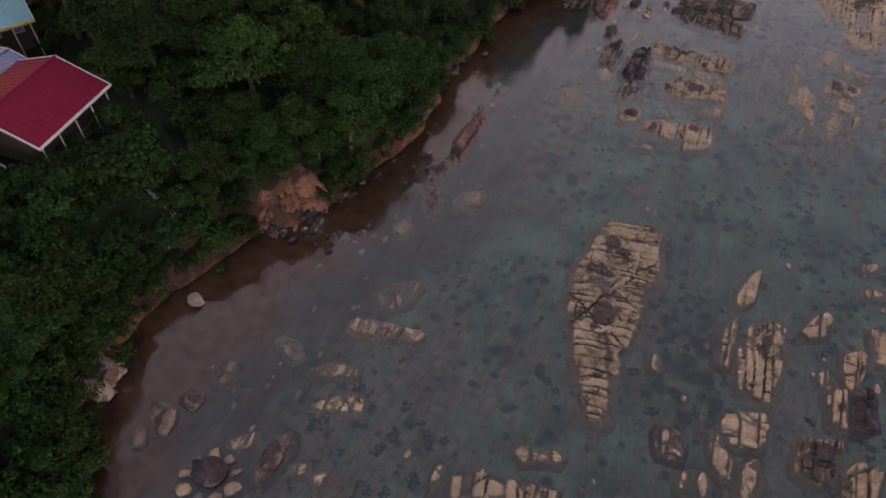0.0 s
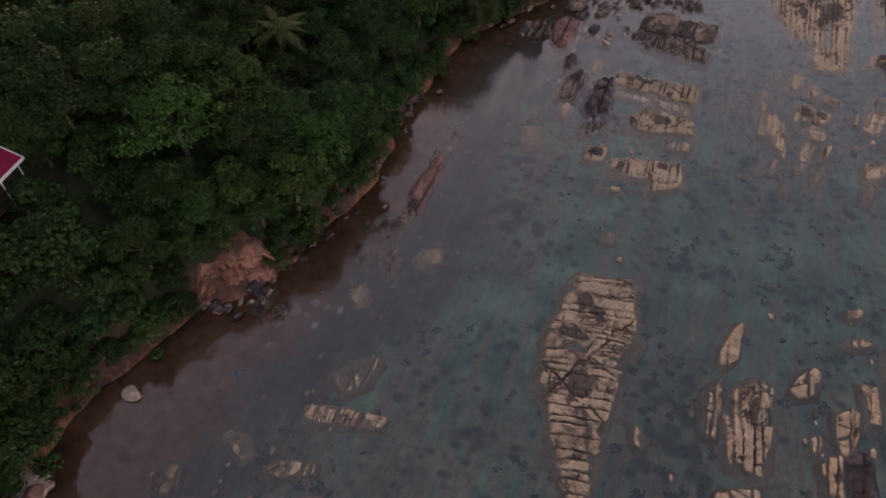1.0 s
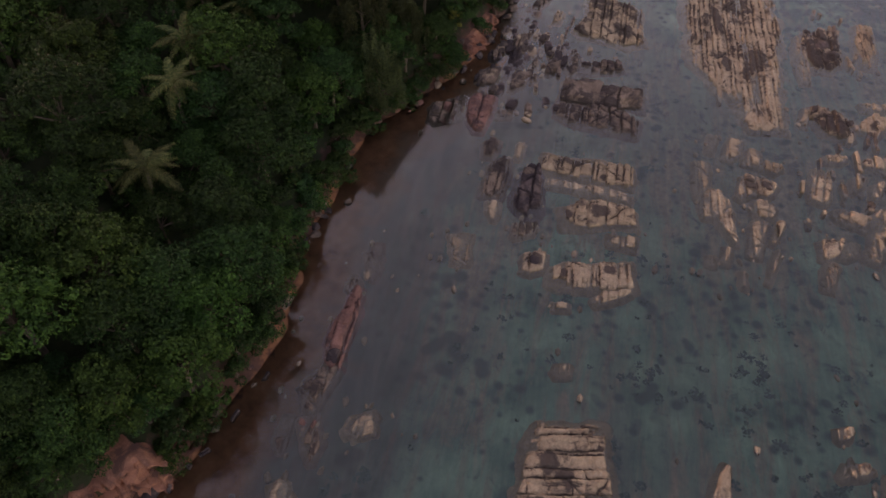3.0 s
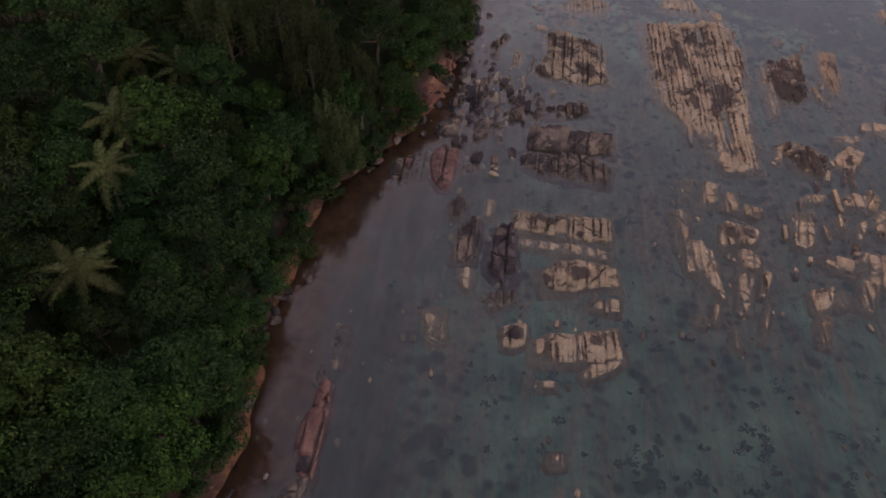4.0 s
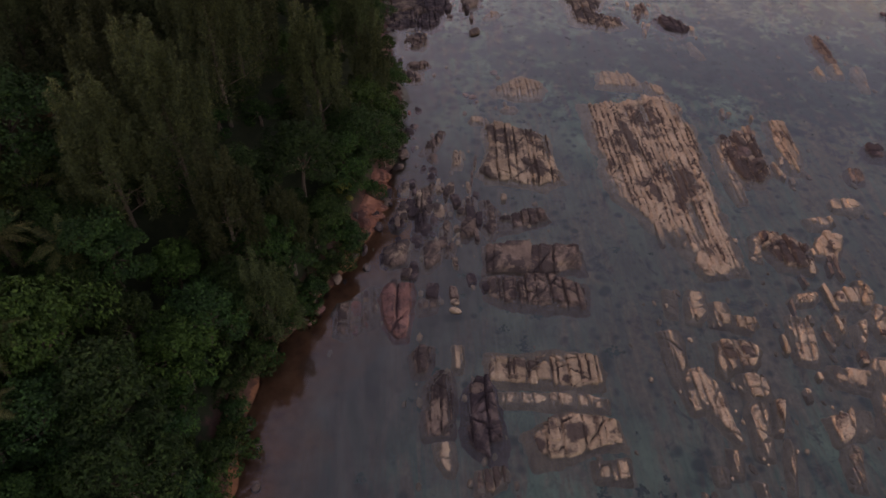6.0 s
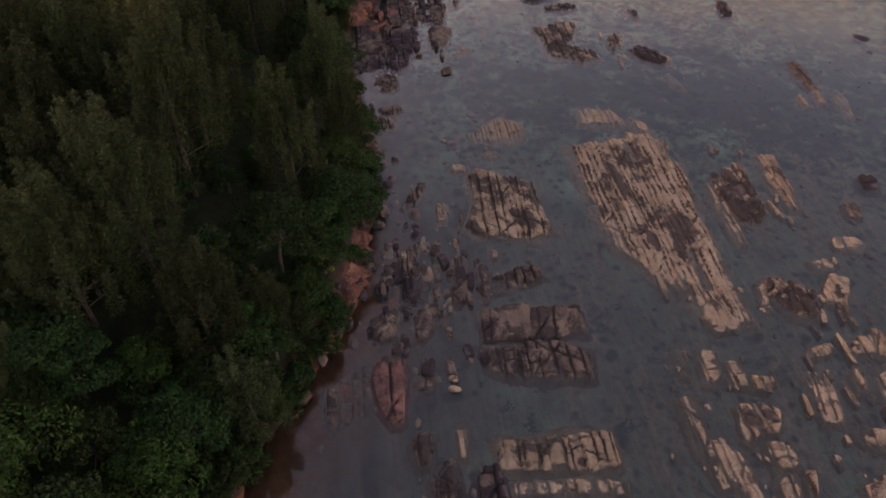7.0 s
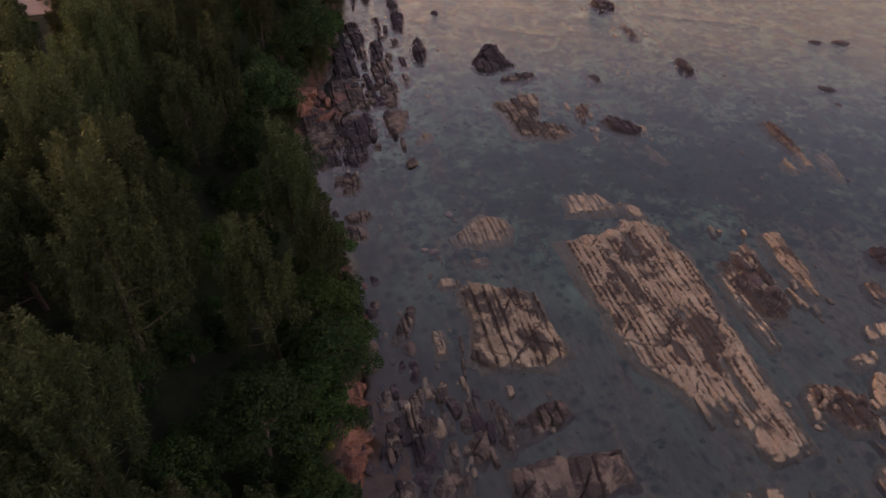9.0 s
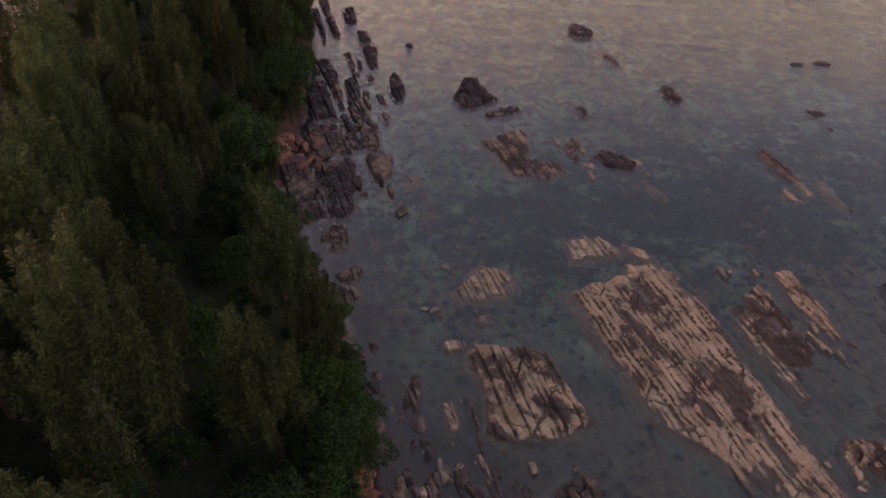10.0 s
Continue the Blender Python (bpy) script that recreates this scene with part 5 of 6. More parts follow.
# ---- loose rubble between the outcrops ----
def rubble_field():
    rng = random.Random(77)
    homes = [(o.matrix_world.translation.copy(), o) for o in scene.objects if o.name.startswith("rock_outcrop")]
    bm = bmesh.new()
    for _ in range(620):
        home, _o = rng.choice(homes)
        a, d = rng.uniform(0, 6.28), 1.2 + rng.random() ** 1.5 * 4.5
        px, py = home.x + math.cos(a) * d, home.y + math.sin(a) * d
        if float(inland(px, py)) > -1:
            continue
        r = rng.uniform(0.1, 0.34)
        made = bmesh.ops.create_icosphere(bm, subdivisions=1, radius=1.0)["verts"]
        turn = Matrix.Rotation(radians(66 + rng.uniform(-20, 20)), 3, "Z")
        top = rng.uniform(-0.16, 0.06)
        for v in made:
            q = turn @ Vector((v.co.x * r * 1.7, v.co.y * r, v.co.z * r * 0.7)) * rng.uniform(0.75, 1.15)
            v.co = q + Vector((px, py, top - r * 0.5))
    me = bpy.data.meshes.new("rubble")
    bm.to_mesh(me)
    bm.free()
    me.materials.append(TAN)
    tagged(new("rubble", me), "loose tan stones scattered round the outcrops", "stones", kind="stuff")


rubble_field()


# ---- weed on the sea bed ----
def weed_beds():
    """Ragged tufts of seaweed: short blades leaning every way from each holdfast."""
    rs = np.random.RandomState(12)
    px, py = rs.uniform(-18, 100, 16000), rs.uniform(14, 135, 16000)
    z, d = beneath(px, py)
    thick = rumple(px, py, 0.1, 31, 3) + 0.6 * rumple(px, py, 0.4, 33, 2) + 0.5 * np.exp(-((px - 74) ** 2 + (py - 104) ** 2) / 500) - 0.35 * smooth01((px - 30) / 40) * (py < 92)
    thick = thick - 0.5 * smooth01((py - 52) / 14) * smooth01((96 - py - 0.4 * (px - 60)) / 8)
    ok = (d < -7) & (rs.random(16000) < np.clip(0.1 + thick * 0.75, 0, 0.8))
    px, py, z = px[ok][:4200], py[ok][:4200], z[ok][:4200]
    n, blades = len(px), 22
    r = np.repeat(rs.uniform(0.14, 0.46, n) * np.where(rs.random(n) < 0.06, 1.3, 1), blades)
    x0, y0, z0 = (np.repeat(v, blades) for v in (px, py, z))
    m = n * blades
    spread_, turn = np.sqrt(rs.random(m)) * r, rs.uniform(0, 6.283, m)
    x0, y0 = x0 + np.cos(turn) * spread_, y0 + np.sin(turn) * spread_
    way, ln = rs.uniform(0, 6.283, m), r * rs.uniform(0.4, 0.8, m)
    wx_, wy_ = np.cos(way), np.sin(way)
    root = np.stack([x0, y0, z0 - 0.02], 1)
    tip = root + np.stack([wx_ * ln, wy_ * ln, rs.uniform(0.06, 0.14, m)], 1)
    side = np.stack([-wy_, wx_, 0 * wx_], 1) * (ln * 0.5)[:, None]
    mid = (root + tip) / 2 + np.array([0, 0, 0.05])
    verts = np.stack([root, mid + side, tip, mid - side], 1).reshape(-1, 3)
    i = np.arange(m) * 4
    faces = np.stack([i, i + 1, i + 2, i + 3], 1)
    tagged(new("seaweed_clumps", mesh("seaweed_clumps", verts.tolist(), faces.tolist(), WEED)), "dark seaweed clumps scattered over the sandy sea bed", "seaweed", kind="stuff")


weed_beds()


# ---- trees ----
def tube(path, radii, sides=6):
    verts, faces = [], []
    for k, (p, r) in enumerate(zip(path, radii)):
        d = (path[min(k + 1, len(path) - 1)] - path[max(k - 1, 0)]).normalized()
        x = d.orthogonal().normalized()
        y = d.cross(x)
        verts += [p + (x * math.cos(i * 6.2832 / sides) + y * math.sin(i * 6.2832 / sides)) * r for i in range(sides)]
    for k in range(len(path) - 1):
        for i in range(sides):
            j = (i + 1) % sides
            faces.append((k * sides + i, k * sides + j, (k + 1) * sides + j, (k + 1) * sides + i))
    return verts, faces


def join(pieces):
    verts, faces = [], []
    for v, f in pieces:
        o = len(verts)
        verts += v
        faces += [tuple(i + o for i in q) for q in f]
    return verts, faces


def limbed(trunk, limbs):
    """A trunk and its limbs as one connected mesh: each limb grows out of the nearest point of the trunk."""
    verts, faces = join([trunk, *limbs])
    base = trunk[0]
    o = len(base)
    for v, _ in limbs:
        near = min(range(len(base)), key=lambda i: (base[i] - v[0]).length_squared)
        faces.append((near, o, o + 1))
        o += len(v)
    return verts, faces


def leaf_cloud(centres, radii, per, size, rs, flat=0.75, up=0.55):
    """Leaves laid over clumps, each leaf folded along its rib."""
    n = len(centres) * per
    c, r = np.repeat(centres, per, 0), np.repeat(radii, per)[:, None]
    d = rs.normal(size=(n, 3))
    d[:, 2] = np.abs(d[:, 2]) * 0.9 - 0.25
    d /= np.linalg.norm(d, axis=1)[:, None]
    pos = c + d * r * (0.72 + 0.38 * rs.random((n, 1))) * np.array([1, 1, flat])
    face = d * 0.8 + rs.normal(size=(n, 3)) * 0.45 + np.array([0, 0, up])
    face /= np.linalg.norm(face, axis=1)[:, None]
    a = np.cross(face, rs.normal(size=(n, 3)))
    a /= np.linalg.norm(a, axis=1)[:, None]
    b = np.cross(face, a)
    s = size * (0.65 + 0.7 * rs.random((n, 1)))
    droop = face * s * 0.22
    verts = np.stack([pos - a * s, pos + b * s * 0.48 - droop, pos + a * s - droop, pos - b * s * 0.48 - droop], 1).reshape(-1, 3)
    i = np.arange(n) * 4
    faces = np.concatenate([np.stack([i, i + 1, i + 2], 1), np.stack([i, i + 2, i + 3], 1)])
    return verts.tolist(), faces.tolist()


def broad_tree(seed, height, spread, leafs, size=0.11, lobes=15, per=430, low=0.3, sprays=26):
    """A broadleaf: a crown of rounded lobes at uneven heights with gaps between, ragged with outer sprays."""
    rng, rs = random.Random(seed), np.random.RandomState(seed)
    ob = thing("tree", Matrix.Identity(4), "leafy green broadleaf tree in the dense shore thicket", "tree", "broadleaf trees on the bank")
    cents, rad, limbs = [], [], []
    top = Vector((rng.uniform(-0.3, 0.3), rng.uniform(-0.3, 0.3), height * 0.55))
    limbs.append(tube([Vector((0, 0, -0.6)), Vector((0.05, 0.1, height * 0.25)), top], [0.2, 0.15, 0.1]))
    for k in range(lobes):
        a, f = k * 2.399 + rng.uniform(-0.35, 0.35), ((k + 0.3) / lobes) ** 0.6
        rr = spread * 0.82 * f * rng.uniform(0.8, 1.1)
        z = height * (low + (1 - low) * math.sqrt(max(0, 1 - (f * 0.95) ** 2))) * rng.uniform(0.72, 1.0)
        cents.append((rr * math.cos(a), rr * math.sin(a), z - 0.5))
        rad.append(spread * rng.uniform(0.22, 0.4))
        tip = Vector(cents[-1])
        limbs.append(tube([top * 0.8, top.lerp(tip, 0.55) + Vector((0, 0, -0.2)), tip], [0.08, 0.05, 0.02], 4))
    pieces = [leaf_cloud(np.array(cents), np.array(rad), per, size, rs, 0.85, 0.35)]
    # small sprays breaking the outline of the lobes
    c2, r2 = [], []
    for k in range(sprays):
        i = rng.randrange(lobes)
        d = Vector((rng.gauss(0, 1), rng.gauss(0, 1), abs(rng.gauss(0, 0.8)))).normalized()
        c2.append(Vector(cents[i]) + d * rad[i] * 1.0)
        r2.append(spread * rng.uniform(0.06, 0.13))
    pieces.append(leaf_cloud(np.array([tuple(v) for v in c2]), np.array(r2), 46, size, rs, 0.8, 0.5))
    part("trunk", mesh("trunk", *limbed(limbs[0], limbs[1:]), BARK), ob)
    part("crown", mesh("crown", *join(pieces), leafs), ob)
    return ob


def feather_tree(seed, height, spread, plumes=40, per=600):
    """A she-oak: a straight trunk with rising boughs, each bough ending in an upright plume of fine needles."""
    rng, rs = random.Random(seed), np.random.RandomState(seed)
    ob = thing("she_oak", Matrix.Identity(4), "tall feathery olive she-oak with drooping needle plumes", "tree", "she-oaks behind the rocks")
    limbs = [tube([Vector((0, 0, -0.8)), Vector((0.1, 0, height * 0.35)), Vector((0.15, 0.1, height * 0.7)), Vector((0.1, 0.1, height * 0.9))], [0.24, 0.18, 0.1, 0.02])]
    starts, ways = [], []
    for k in range(plumes):
        f = (k + 0.4) / plumes
        a = k * 2.399 + rng.uniform(-0.4, 0.4)
        base = height * (0.86 - 0.66 * f * rng.uniform(0.8, 1.1))
        reach = spread * (0.06 + 0.8 * f ** 0.75) * rng.uniform(0.75, 1.12)
        tall = height * (0.2 + 0.16 * rng.random()) + 0.4
        wide_ = spread * rng.uniform(0.11, 0.18)
        root = Vector((0.1, 0.05, max(0.8, base - reach * 0.5)))
        foot = Vector((math.cos(a) * reach, math.sin(a) * reach, base))
        tip = foot + Vector((math.cos(a) * tall * 0.16, math.sin(a) * tall * 0.16, tall))
        if k % 2 == 0:
            limbs.append(tube([root, root.lerp(foot, 0.6) + Vector((0, 0, -0.15)), foot], [0.06, 0.04, 0.02], 4))
        g = rs.random(per) ** 0.85
        spine = np.array(foot)[None, :] + (np.array(tip) - np.array(foot))[None, :] * (g[:, None] * 1.25 - 0.25)
        bulge = wide_ * 1.25 * np.minimum(1.0, 0.45 + 3 * g) * (1.04 - g) ** 0.75
        d = rs.normal(size=(per, 3))
        d /= np.linalg.norm(d, axis=1)[:, None]
        starts.append(spine + d * (bulge * (0.45 + 0.6 * rs.random(per)))[:, None])
        w = d * 0.75 + rs.normal(size=(per, 3)) * 0.35 + np.array([0, 0, 0.65])
        ways.append(w / np.linalg.norm(w, axis=1)[:, None])
    p, w = np.concatenate(starts), np.concatenate(ways)
    n = len(p)
    side = np.cross(w, rs.normal(size=(n, 3)))
    side /= np.linalg.norm(side, axis=1)[:, None]
    ln, wd = 0.22 + 0.34 * rs.random((n, 1)), 0.024 + 0.03 * rs.random((n, 1))
    mid, end = p + w * ln * 0.5, p + w * ln + np.array([0, 0, -0.3]) * ln
    verts = np.stack([p, mid + side * wd, end, mid - side * wd], 1).reshape(-1, 3)
    i = np.arange(n) * 4
    faces = np.stack([i, i + 1, i + 2, i + 3], 1).tolist()
    part("trunk", mesh("trunk", *limbed(limbs[0], limbs[1:]), BARK), ob)
    part("crown", mesh("crown", verts.tolist(), faces, NEEDLE), ob)
    return ob


def frond_mesh(seed, length):
    rng = random.Random(seed)
    pts = [Vector((length * f, 0, length * (0.5 * f - 0.75 * f * f))) for f in (0, 0.2, 0.4, 0.6, 0.8, 1.0)]
    verts, faces = tube(pts, [0.05, 0.045, 0.04, 0.03, 0.02, 0.008], 4)
    for k in range(26):
        f = 0.12 + 0.86 * k / 25
        c = Vector((length * f, 0, length * (0.5 * f - 0.75 * f * f)))
        ln = 0.72 * math.sin(math.pi * min(1, 0.22 + f * 0.74)) ** 0.7 * rng.uniform(0.85, 1.1)
        for s in (-1, 1):
            tip = c + Vector((ln * 0.45, s * ln * 0.85, -ln * rng.uniform(0.25, 0.5)))
            m = c.lerp(tip, 0.5) + Vector((0, 0, 0.08))
            o = len(verts)
            verts += [c + Vector((-0.02, 0, 0)), c + Vector((0.04, 0, 0)), m + Vector((0.045, 0, 0)), tip, m + Vector((-0.03, 0, 0))]
            faces += [(o, o + 1, o + 2, o + 4), (o + 4, o + 2, o + 3)]
    return mesh("frond", verts, faces, FROND)


FRONDS = [frond_mesh(s, 2.9) for s in (1, 2)]


def palm(x, y, top, seed):
    rng = random.Random(seed)
    z = float(ground_z(x, y))
    ob = thing("coconut_palm", pose(x, y, z, 0, 0, rng.uniform(0, 360)), "coconut palm with a wide star of arching fronds", "palm tree", "palms above the thicket")
    h = max(4.0, top - z + 0.4)
    lean = Vector((rng.uniform(-0.8, 0.8), rng.uniform(-0.8, 0.8), h))
    part("trunk", mesh("trunk", *tube([Vector((0, 0, -0.5)), Vector((0, 0, h * 0.3)), lean * 0.65, lean], [0.24, 0.17, 0.14, 0.13], 8), BARK), ob)
    for k in range(15):
        fr = part("frond", FRONDS[k % 2], ob)
        up = 42 - 70 * (k / 15) + rng.uniform(-8, 8)
        fr.matrix_basis = Matrix.Translation(lean) @ pose(0, 0, 0, rng.uniform(-12, 12), -up, k * 137.5) @ Matrix.Scale(rng.uniform(0.85, 1.1), 4)
    return ob


BROAD = [broad_tree(1, 6.0, 3.1, LEAF), broad_tree(2, 7.4, 3.5, LEAF_DEEP, lobes=17), broad_tree(3, 5.0, 2.8, LEAF_BRIGHT, 0.1), broad_tree(4, 8.2, 3.2, LEAF_DEEP, 0.12, 18), broad_tree(5, 6.8, 3.6, LEAF, 0.12, 13)]
OLIVE = broad_tree(6, 8.6, 4.4, LEAF_OLIVE, 0.12, 17, 520)
BUSH = [broad_tree(11, 2.2, 1.5, LEAF, 0.1, 8, 170, 0.1, 12), broad_tree(12, 1.7, 1.3, LEAF_DEEP, 0.1, 7, 170, 0.1, 12)]
YELLOW = broad_tree(21, 3.6, 1.3, LEAF_YELLOW, 0.12, 9, 150, sprays=10)
FEATHER = [feather_tree(31, 13.0, 4.2), feather_tree(32, 11.5, 3.5, 34), feather_tree(33, 14.5, 4.5, 46), feather_tree(34, 12.0, 2.6, 28)]
EDGE = [broad_tree(13, 3.6, 1.9, LEAF, 0.1, 10, 210, 0.05, 14), broad_tree(14, 4.2, 1.9, LEAF_DEEP, 0.1, 10, 210, 0.05, 14), broad_tree(15, 3.0, 2.0, LEAF_BRIGHT, 0.1, 9, 210, 0.05, 14)]
tagged(OLIVE, "wide olive-green tree standing over the thicket", "tree")
for b in EDGE:
    tagged(b, "leafy shrub hanging over the water's edge", "shrub", "shrubs along the shore").name = "shrub"
for b in BUSH:
    b.name = "bush"
    tagged(b, "low leafy green bush on the bank", "bush", "bushes on the bank")
tagged(YELLOW, "small yellow-green tree among darker ones", "tree")
USED = set()


def plant(kind, x, y, size, sink=0.0, label=""):
    m = Matrix.LocRotScale((x, y, float(ground_z(x, y)) - sink), Euler((rng.uniform(-0.06, 0.06), rng.uniform(-0.06, 0.06), rng.uniform(0, 6.28))), Vector((size, size, size * rng.uniform(0.9, 1.12))))
    if kind.name in USED:
        ob = copy_thing(kind, m)
    else:
        USED.add(kind.name)
        kind.matrix_world = m
        ob = kind
    if label:
        tagged(ob, label)
    return ob


rng = random.Random(8)
PALMS = ((-7.1, 82.4, 13.1), (-8.1, 76.5, 12.0), (-10.9, 69.2, 10.6), (-2.1, 90.9, 10.8), (-5.9, 92.7, 11.8), (1.7, 103.7, 12.3), (-0.4, 98.1, 11.3), (5.6, 99.5, 9.8), (-40.3, 65.3, 11.3), (-23.6, 88.7, 14.8))
for k, (px, py, pz) in enumerate(PALMS):
    palm(px, py, pz, k)


def free(x, y):
    """Ground left clear: the yard round the houses and the dirt clearing inland."""
    if -35 < x < -20.5 and 31 < y < 54:
        return float(inland(x, y)) > 2.0
    if any((x - a) ** 2 + (y - b) ** 2 < 30 for a, b in ((-34, 49), (-40.5, 54), (-44, 61.5), (-38.5, 42), (-33, 45), (-39.5, 58.5), (-36, 56))):
        return True
    return y > 172 and x < 46 and x - 31 < (y - 174) * 0.55


spots = []
# trees that stand out: the tall she-oaks and the olive trees
STANDING = ((15.4, 116.8, 2, 1.05), (8.2, 97.6, 2, 1.0), (10.0, 90.2, 1, 1.0), (4.2, 107.6, 0, 1.0), (31.2, 115.6, 3, 0.95), (2.9, 95.6, 0, 0.95), (15.1, 91.1, 1, 0.6), (28.6, 130.1, 0, 0.85), (29.9, 109.1, 3, 0.85), (25.8, 142.5, 0, 1.05), (30.9, 137.2, 3, 1.0), (33.5, 132.9, 3, 0.95), (46.0, 148.4, 3, 0.9), (17.2, 112.8, 2, 1.0), (14.3, 122.8, 1, 1.0), (33.4, 121.8, 3, 0.8), (42.5, 152.7, 3, 1.0), (55.5, 154.5, 1, 0.75), (36.3, 153.7, 3, 0.9), (10.9, 85.0, 1, 0.8), (-15.7, 105.6, -1, 1.0), (-9.1, 101.4, -1, 0.7), (-7.4, 98.1, -1, 0.75))
for px, py, which, size in STANDING:
    plant(OLIVE if which < 0 else FEATHER[which], px, py, size, 0.3)
    spots.append((px, py))
for tries in range(9000):
    py = rng.uniform(12, 215)
    px = rng.uniform(-48, 78)
    d = float(inland(px, py))
    if d < (2.6 if 118 < py < 146 else 1.6) or d > 58 or free(px, py):
        continue
    oak = py + px * 0.25 > 97 + 5 * float(rumple(px, py, 0.1, 41)) and d > (6.5 if 118 < py < 146 else 3.0)
    gap = (2.6 if d < 4 else (5.4 if oak else 3.5)) if d < 20 else 5.0
    if any((px - a) ** 2 + (py - b) ** 2 < gap * gap for a, b in spots):
        continue
    if min((px - a) ** 2 + (py - b) ** 2 for a, b, _ in PALMS) < 6.5:
        continue
    if d > 45 and rng.random() < 0.3:
        continue
    spots.append((px, py))
    young = 0.5 if py > 154 and px < 48 else 1.0
    if d < 2.6:
        plant(rng.choice(BROAD[:3]), px, py, rng.uniform(0.65, 0.95), 0.3)
    elif oak and rng.random() < 0.8:
        plant(rng.choice(FEATHER), px, py, rng.uniform(0.75, 1.1) * young, 0.3)
    else:
        plant(rng.choice(BROAD), px, py, ((rng.uniform(1.0, 1.4) if d > 22 else rng.uniform(0.7, 1.2)) if d > 6 else rng.uniform(0.75, 1.05)) * young, 0.3)
for k in range(900):
    px, py = rng.uniform(-34, 74), rng.uniform(45, 190)
    d = float(inland(px, py))
    if d < 2.0 or d > 40 or free(px, py) or any((px - a) ** 2 + (py - b) ** 2 < 1.2 for a, b in spots):
        continue
    plant((BUSH[k % 2], EDGE[k % 3], EDGE[(k + 1) % 3])[k % 3], px, py, rng.uniform(0.8, 1.2), 0.3)
for px, py, _ in PALMS:
    for k in range(5):
        a, r = k * 1.26 + rng.uniform(-0.4, 0.4), rng.uniform(1.3, 2.4)
        plant(rng.choice(EDGE), px + r * math.cos(a), py + r * math.sin(a), rng.uniform(0.9, 1.25), 0.3)
for k in range(90):
    px, py = rng.uniform(-33, -19), rng.uniform(33, 46.5)
    if float(inland(px, py)) > 1.2 and not (-27.5 < px < -22 and 41 < py < 44.6):
        plant(rng.choice(BUSH), px, py, rng.uniform(1.0, 1.7), 0.15)
for px, py, s in ((-26.2, 21.2, 1.3), (-25.2, 18.6, 1.35), (-27.6, 24.0, 1.35), (-27.2, 30.4, 1.3), (-27.9, 26.6, 1.4), (-26.0, 16.4, 1.5), (-27.6, 20.6, 1.3), (-29.2, 23.6, 1.3), (-28.0, 31.0, 1.3), (-27.0, 32.6, 1.1), (-30.0, 27.0, 1.4), (-29.6, 17.0, 1.5)):
    plant(EDGE[0], px, py, s, 0.3)
plant(YELLOW, 21.5, 96.0, 1.0)
plant(YELLOW, -2.5, 100.5, 1.3)
for k in range(190):
    px, py = rng.uniform(-46, -18), rng.uniform(24, 60)
    if float(inland(px, py)) < 1.0 or (-40 < px < -29 and 43 < py < 62):
        continue
    plant(rng.choice(BUSH), px, py, rng.uniform(0.9, 1.7), 0.1)
for a, b in zip(SHORE[2:24], SHORE[3:25]):
    ln = np.hypot(*(b - a))
    e = (b - a) / ln
    for k in range(int(ln / 1.35)):
        f = (k + rng.random()) / int(ln / 1.35)
        px, py = a + (b - a) * f + np.array((-e[1], e[0])) * (rng.uniform(-0.4, 0.5) if 60 < a[1] < 100 else rng.uniform(-0.1, 0.8))
        if any((px - q[0]) ** 2 + (py - q[1]) ** 2 < q[2] ** 2 for q in ((-13.8, 46.0, 3.6), (23.4, 95.0, 2.2), (26.6, 99.4, 1.9), (46.4, 143.0, 3.5))):
            px, py = np.array((px, py)) + np.array((-e[1], e[0])) * 2.6
        if 118 < py < 146:
            px, py = np.array((px, py)) + np.array((-e[1], e[0])) * 1.4
        if py > 112 and rng.random() < 0.6:
            if k % 2:
                plant(rng.choice(FEATHER), px, py, rng.uniform(0.35, 0.6), 0.35, "young feathery she-oak at the edge of the rocks")
        else:
            plant(rng.choice(EDGE), px, py, rng.uniform(0.75, 1.15), 0.35)

# a second row of shrubs behind the first along the bay
for a, b in zip(SHORE[9:15], SHORE[10:16]):
    ln = np.hypot(*(b - a))
    e = (b - a) / ln
    for k in range(int(ln / 2.0)):
        px, py = a + (b - a) * (k + rng.random()) / int(ln / 2.0) + np.array((-e[1], e[0])) * rng.uniform(1.6, 3.4)
        plant(BUSH[k % 2] if k % 3 else EDGE[1], px, py, rng.uniform(1.1, 1.5), 0.3)


# ---- the dirt clearing inland ----
def dirt_track(points, width):
    """A worn dirt road laid over the slope, with a raised stony edge along one side."""
    pts = [Vector(p_) for p_ in points]
    verts, faces = [], []
    n = 40
    for i in range(n + 1):
        f = i / n * (len(pts) - 1)
        k = min(int(f), len(pts) - 2)
        c_ = pts[k].lerp(pts[k + 1], f - k)
        d = (pts[k + 1] - pts[k]).normalized()
        for j in range(7):
            o = (j / 6 - 0.5) * width
            q = c_ + Vector((-d.y, d.x)) * o
            verts.append((q.x, q.y, float(ground_z(q.x, q.y)) + 0.12 + 0.05 * math.sin(i * 1.7 + j)))
    for i in range(n):
        for j in range(6):
            a_ = i * 7 + j
            faces.append((a_, a_ + 7, a_ + 8, a_ + 1))
    tagged(new("dirt_road", mesh("dirt_road", verts, faces, DIRT, True)), "bare dirt clearing and track among the trees", "dirt road", kind="structure")


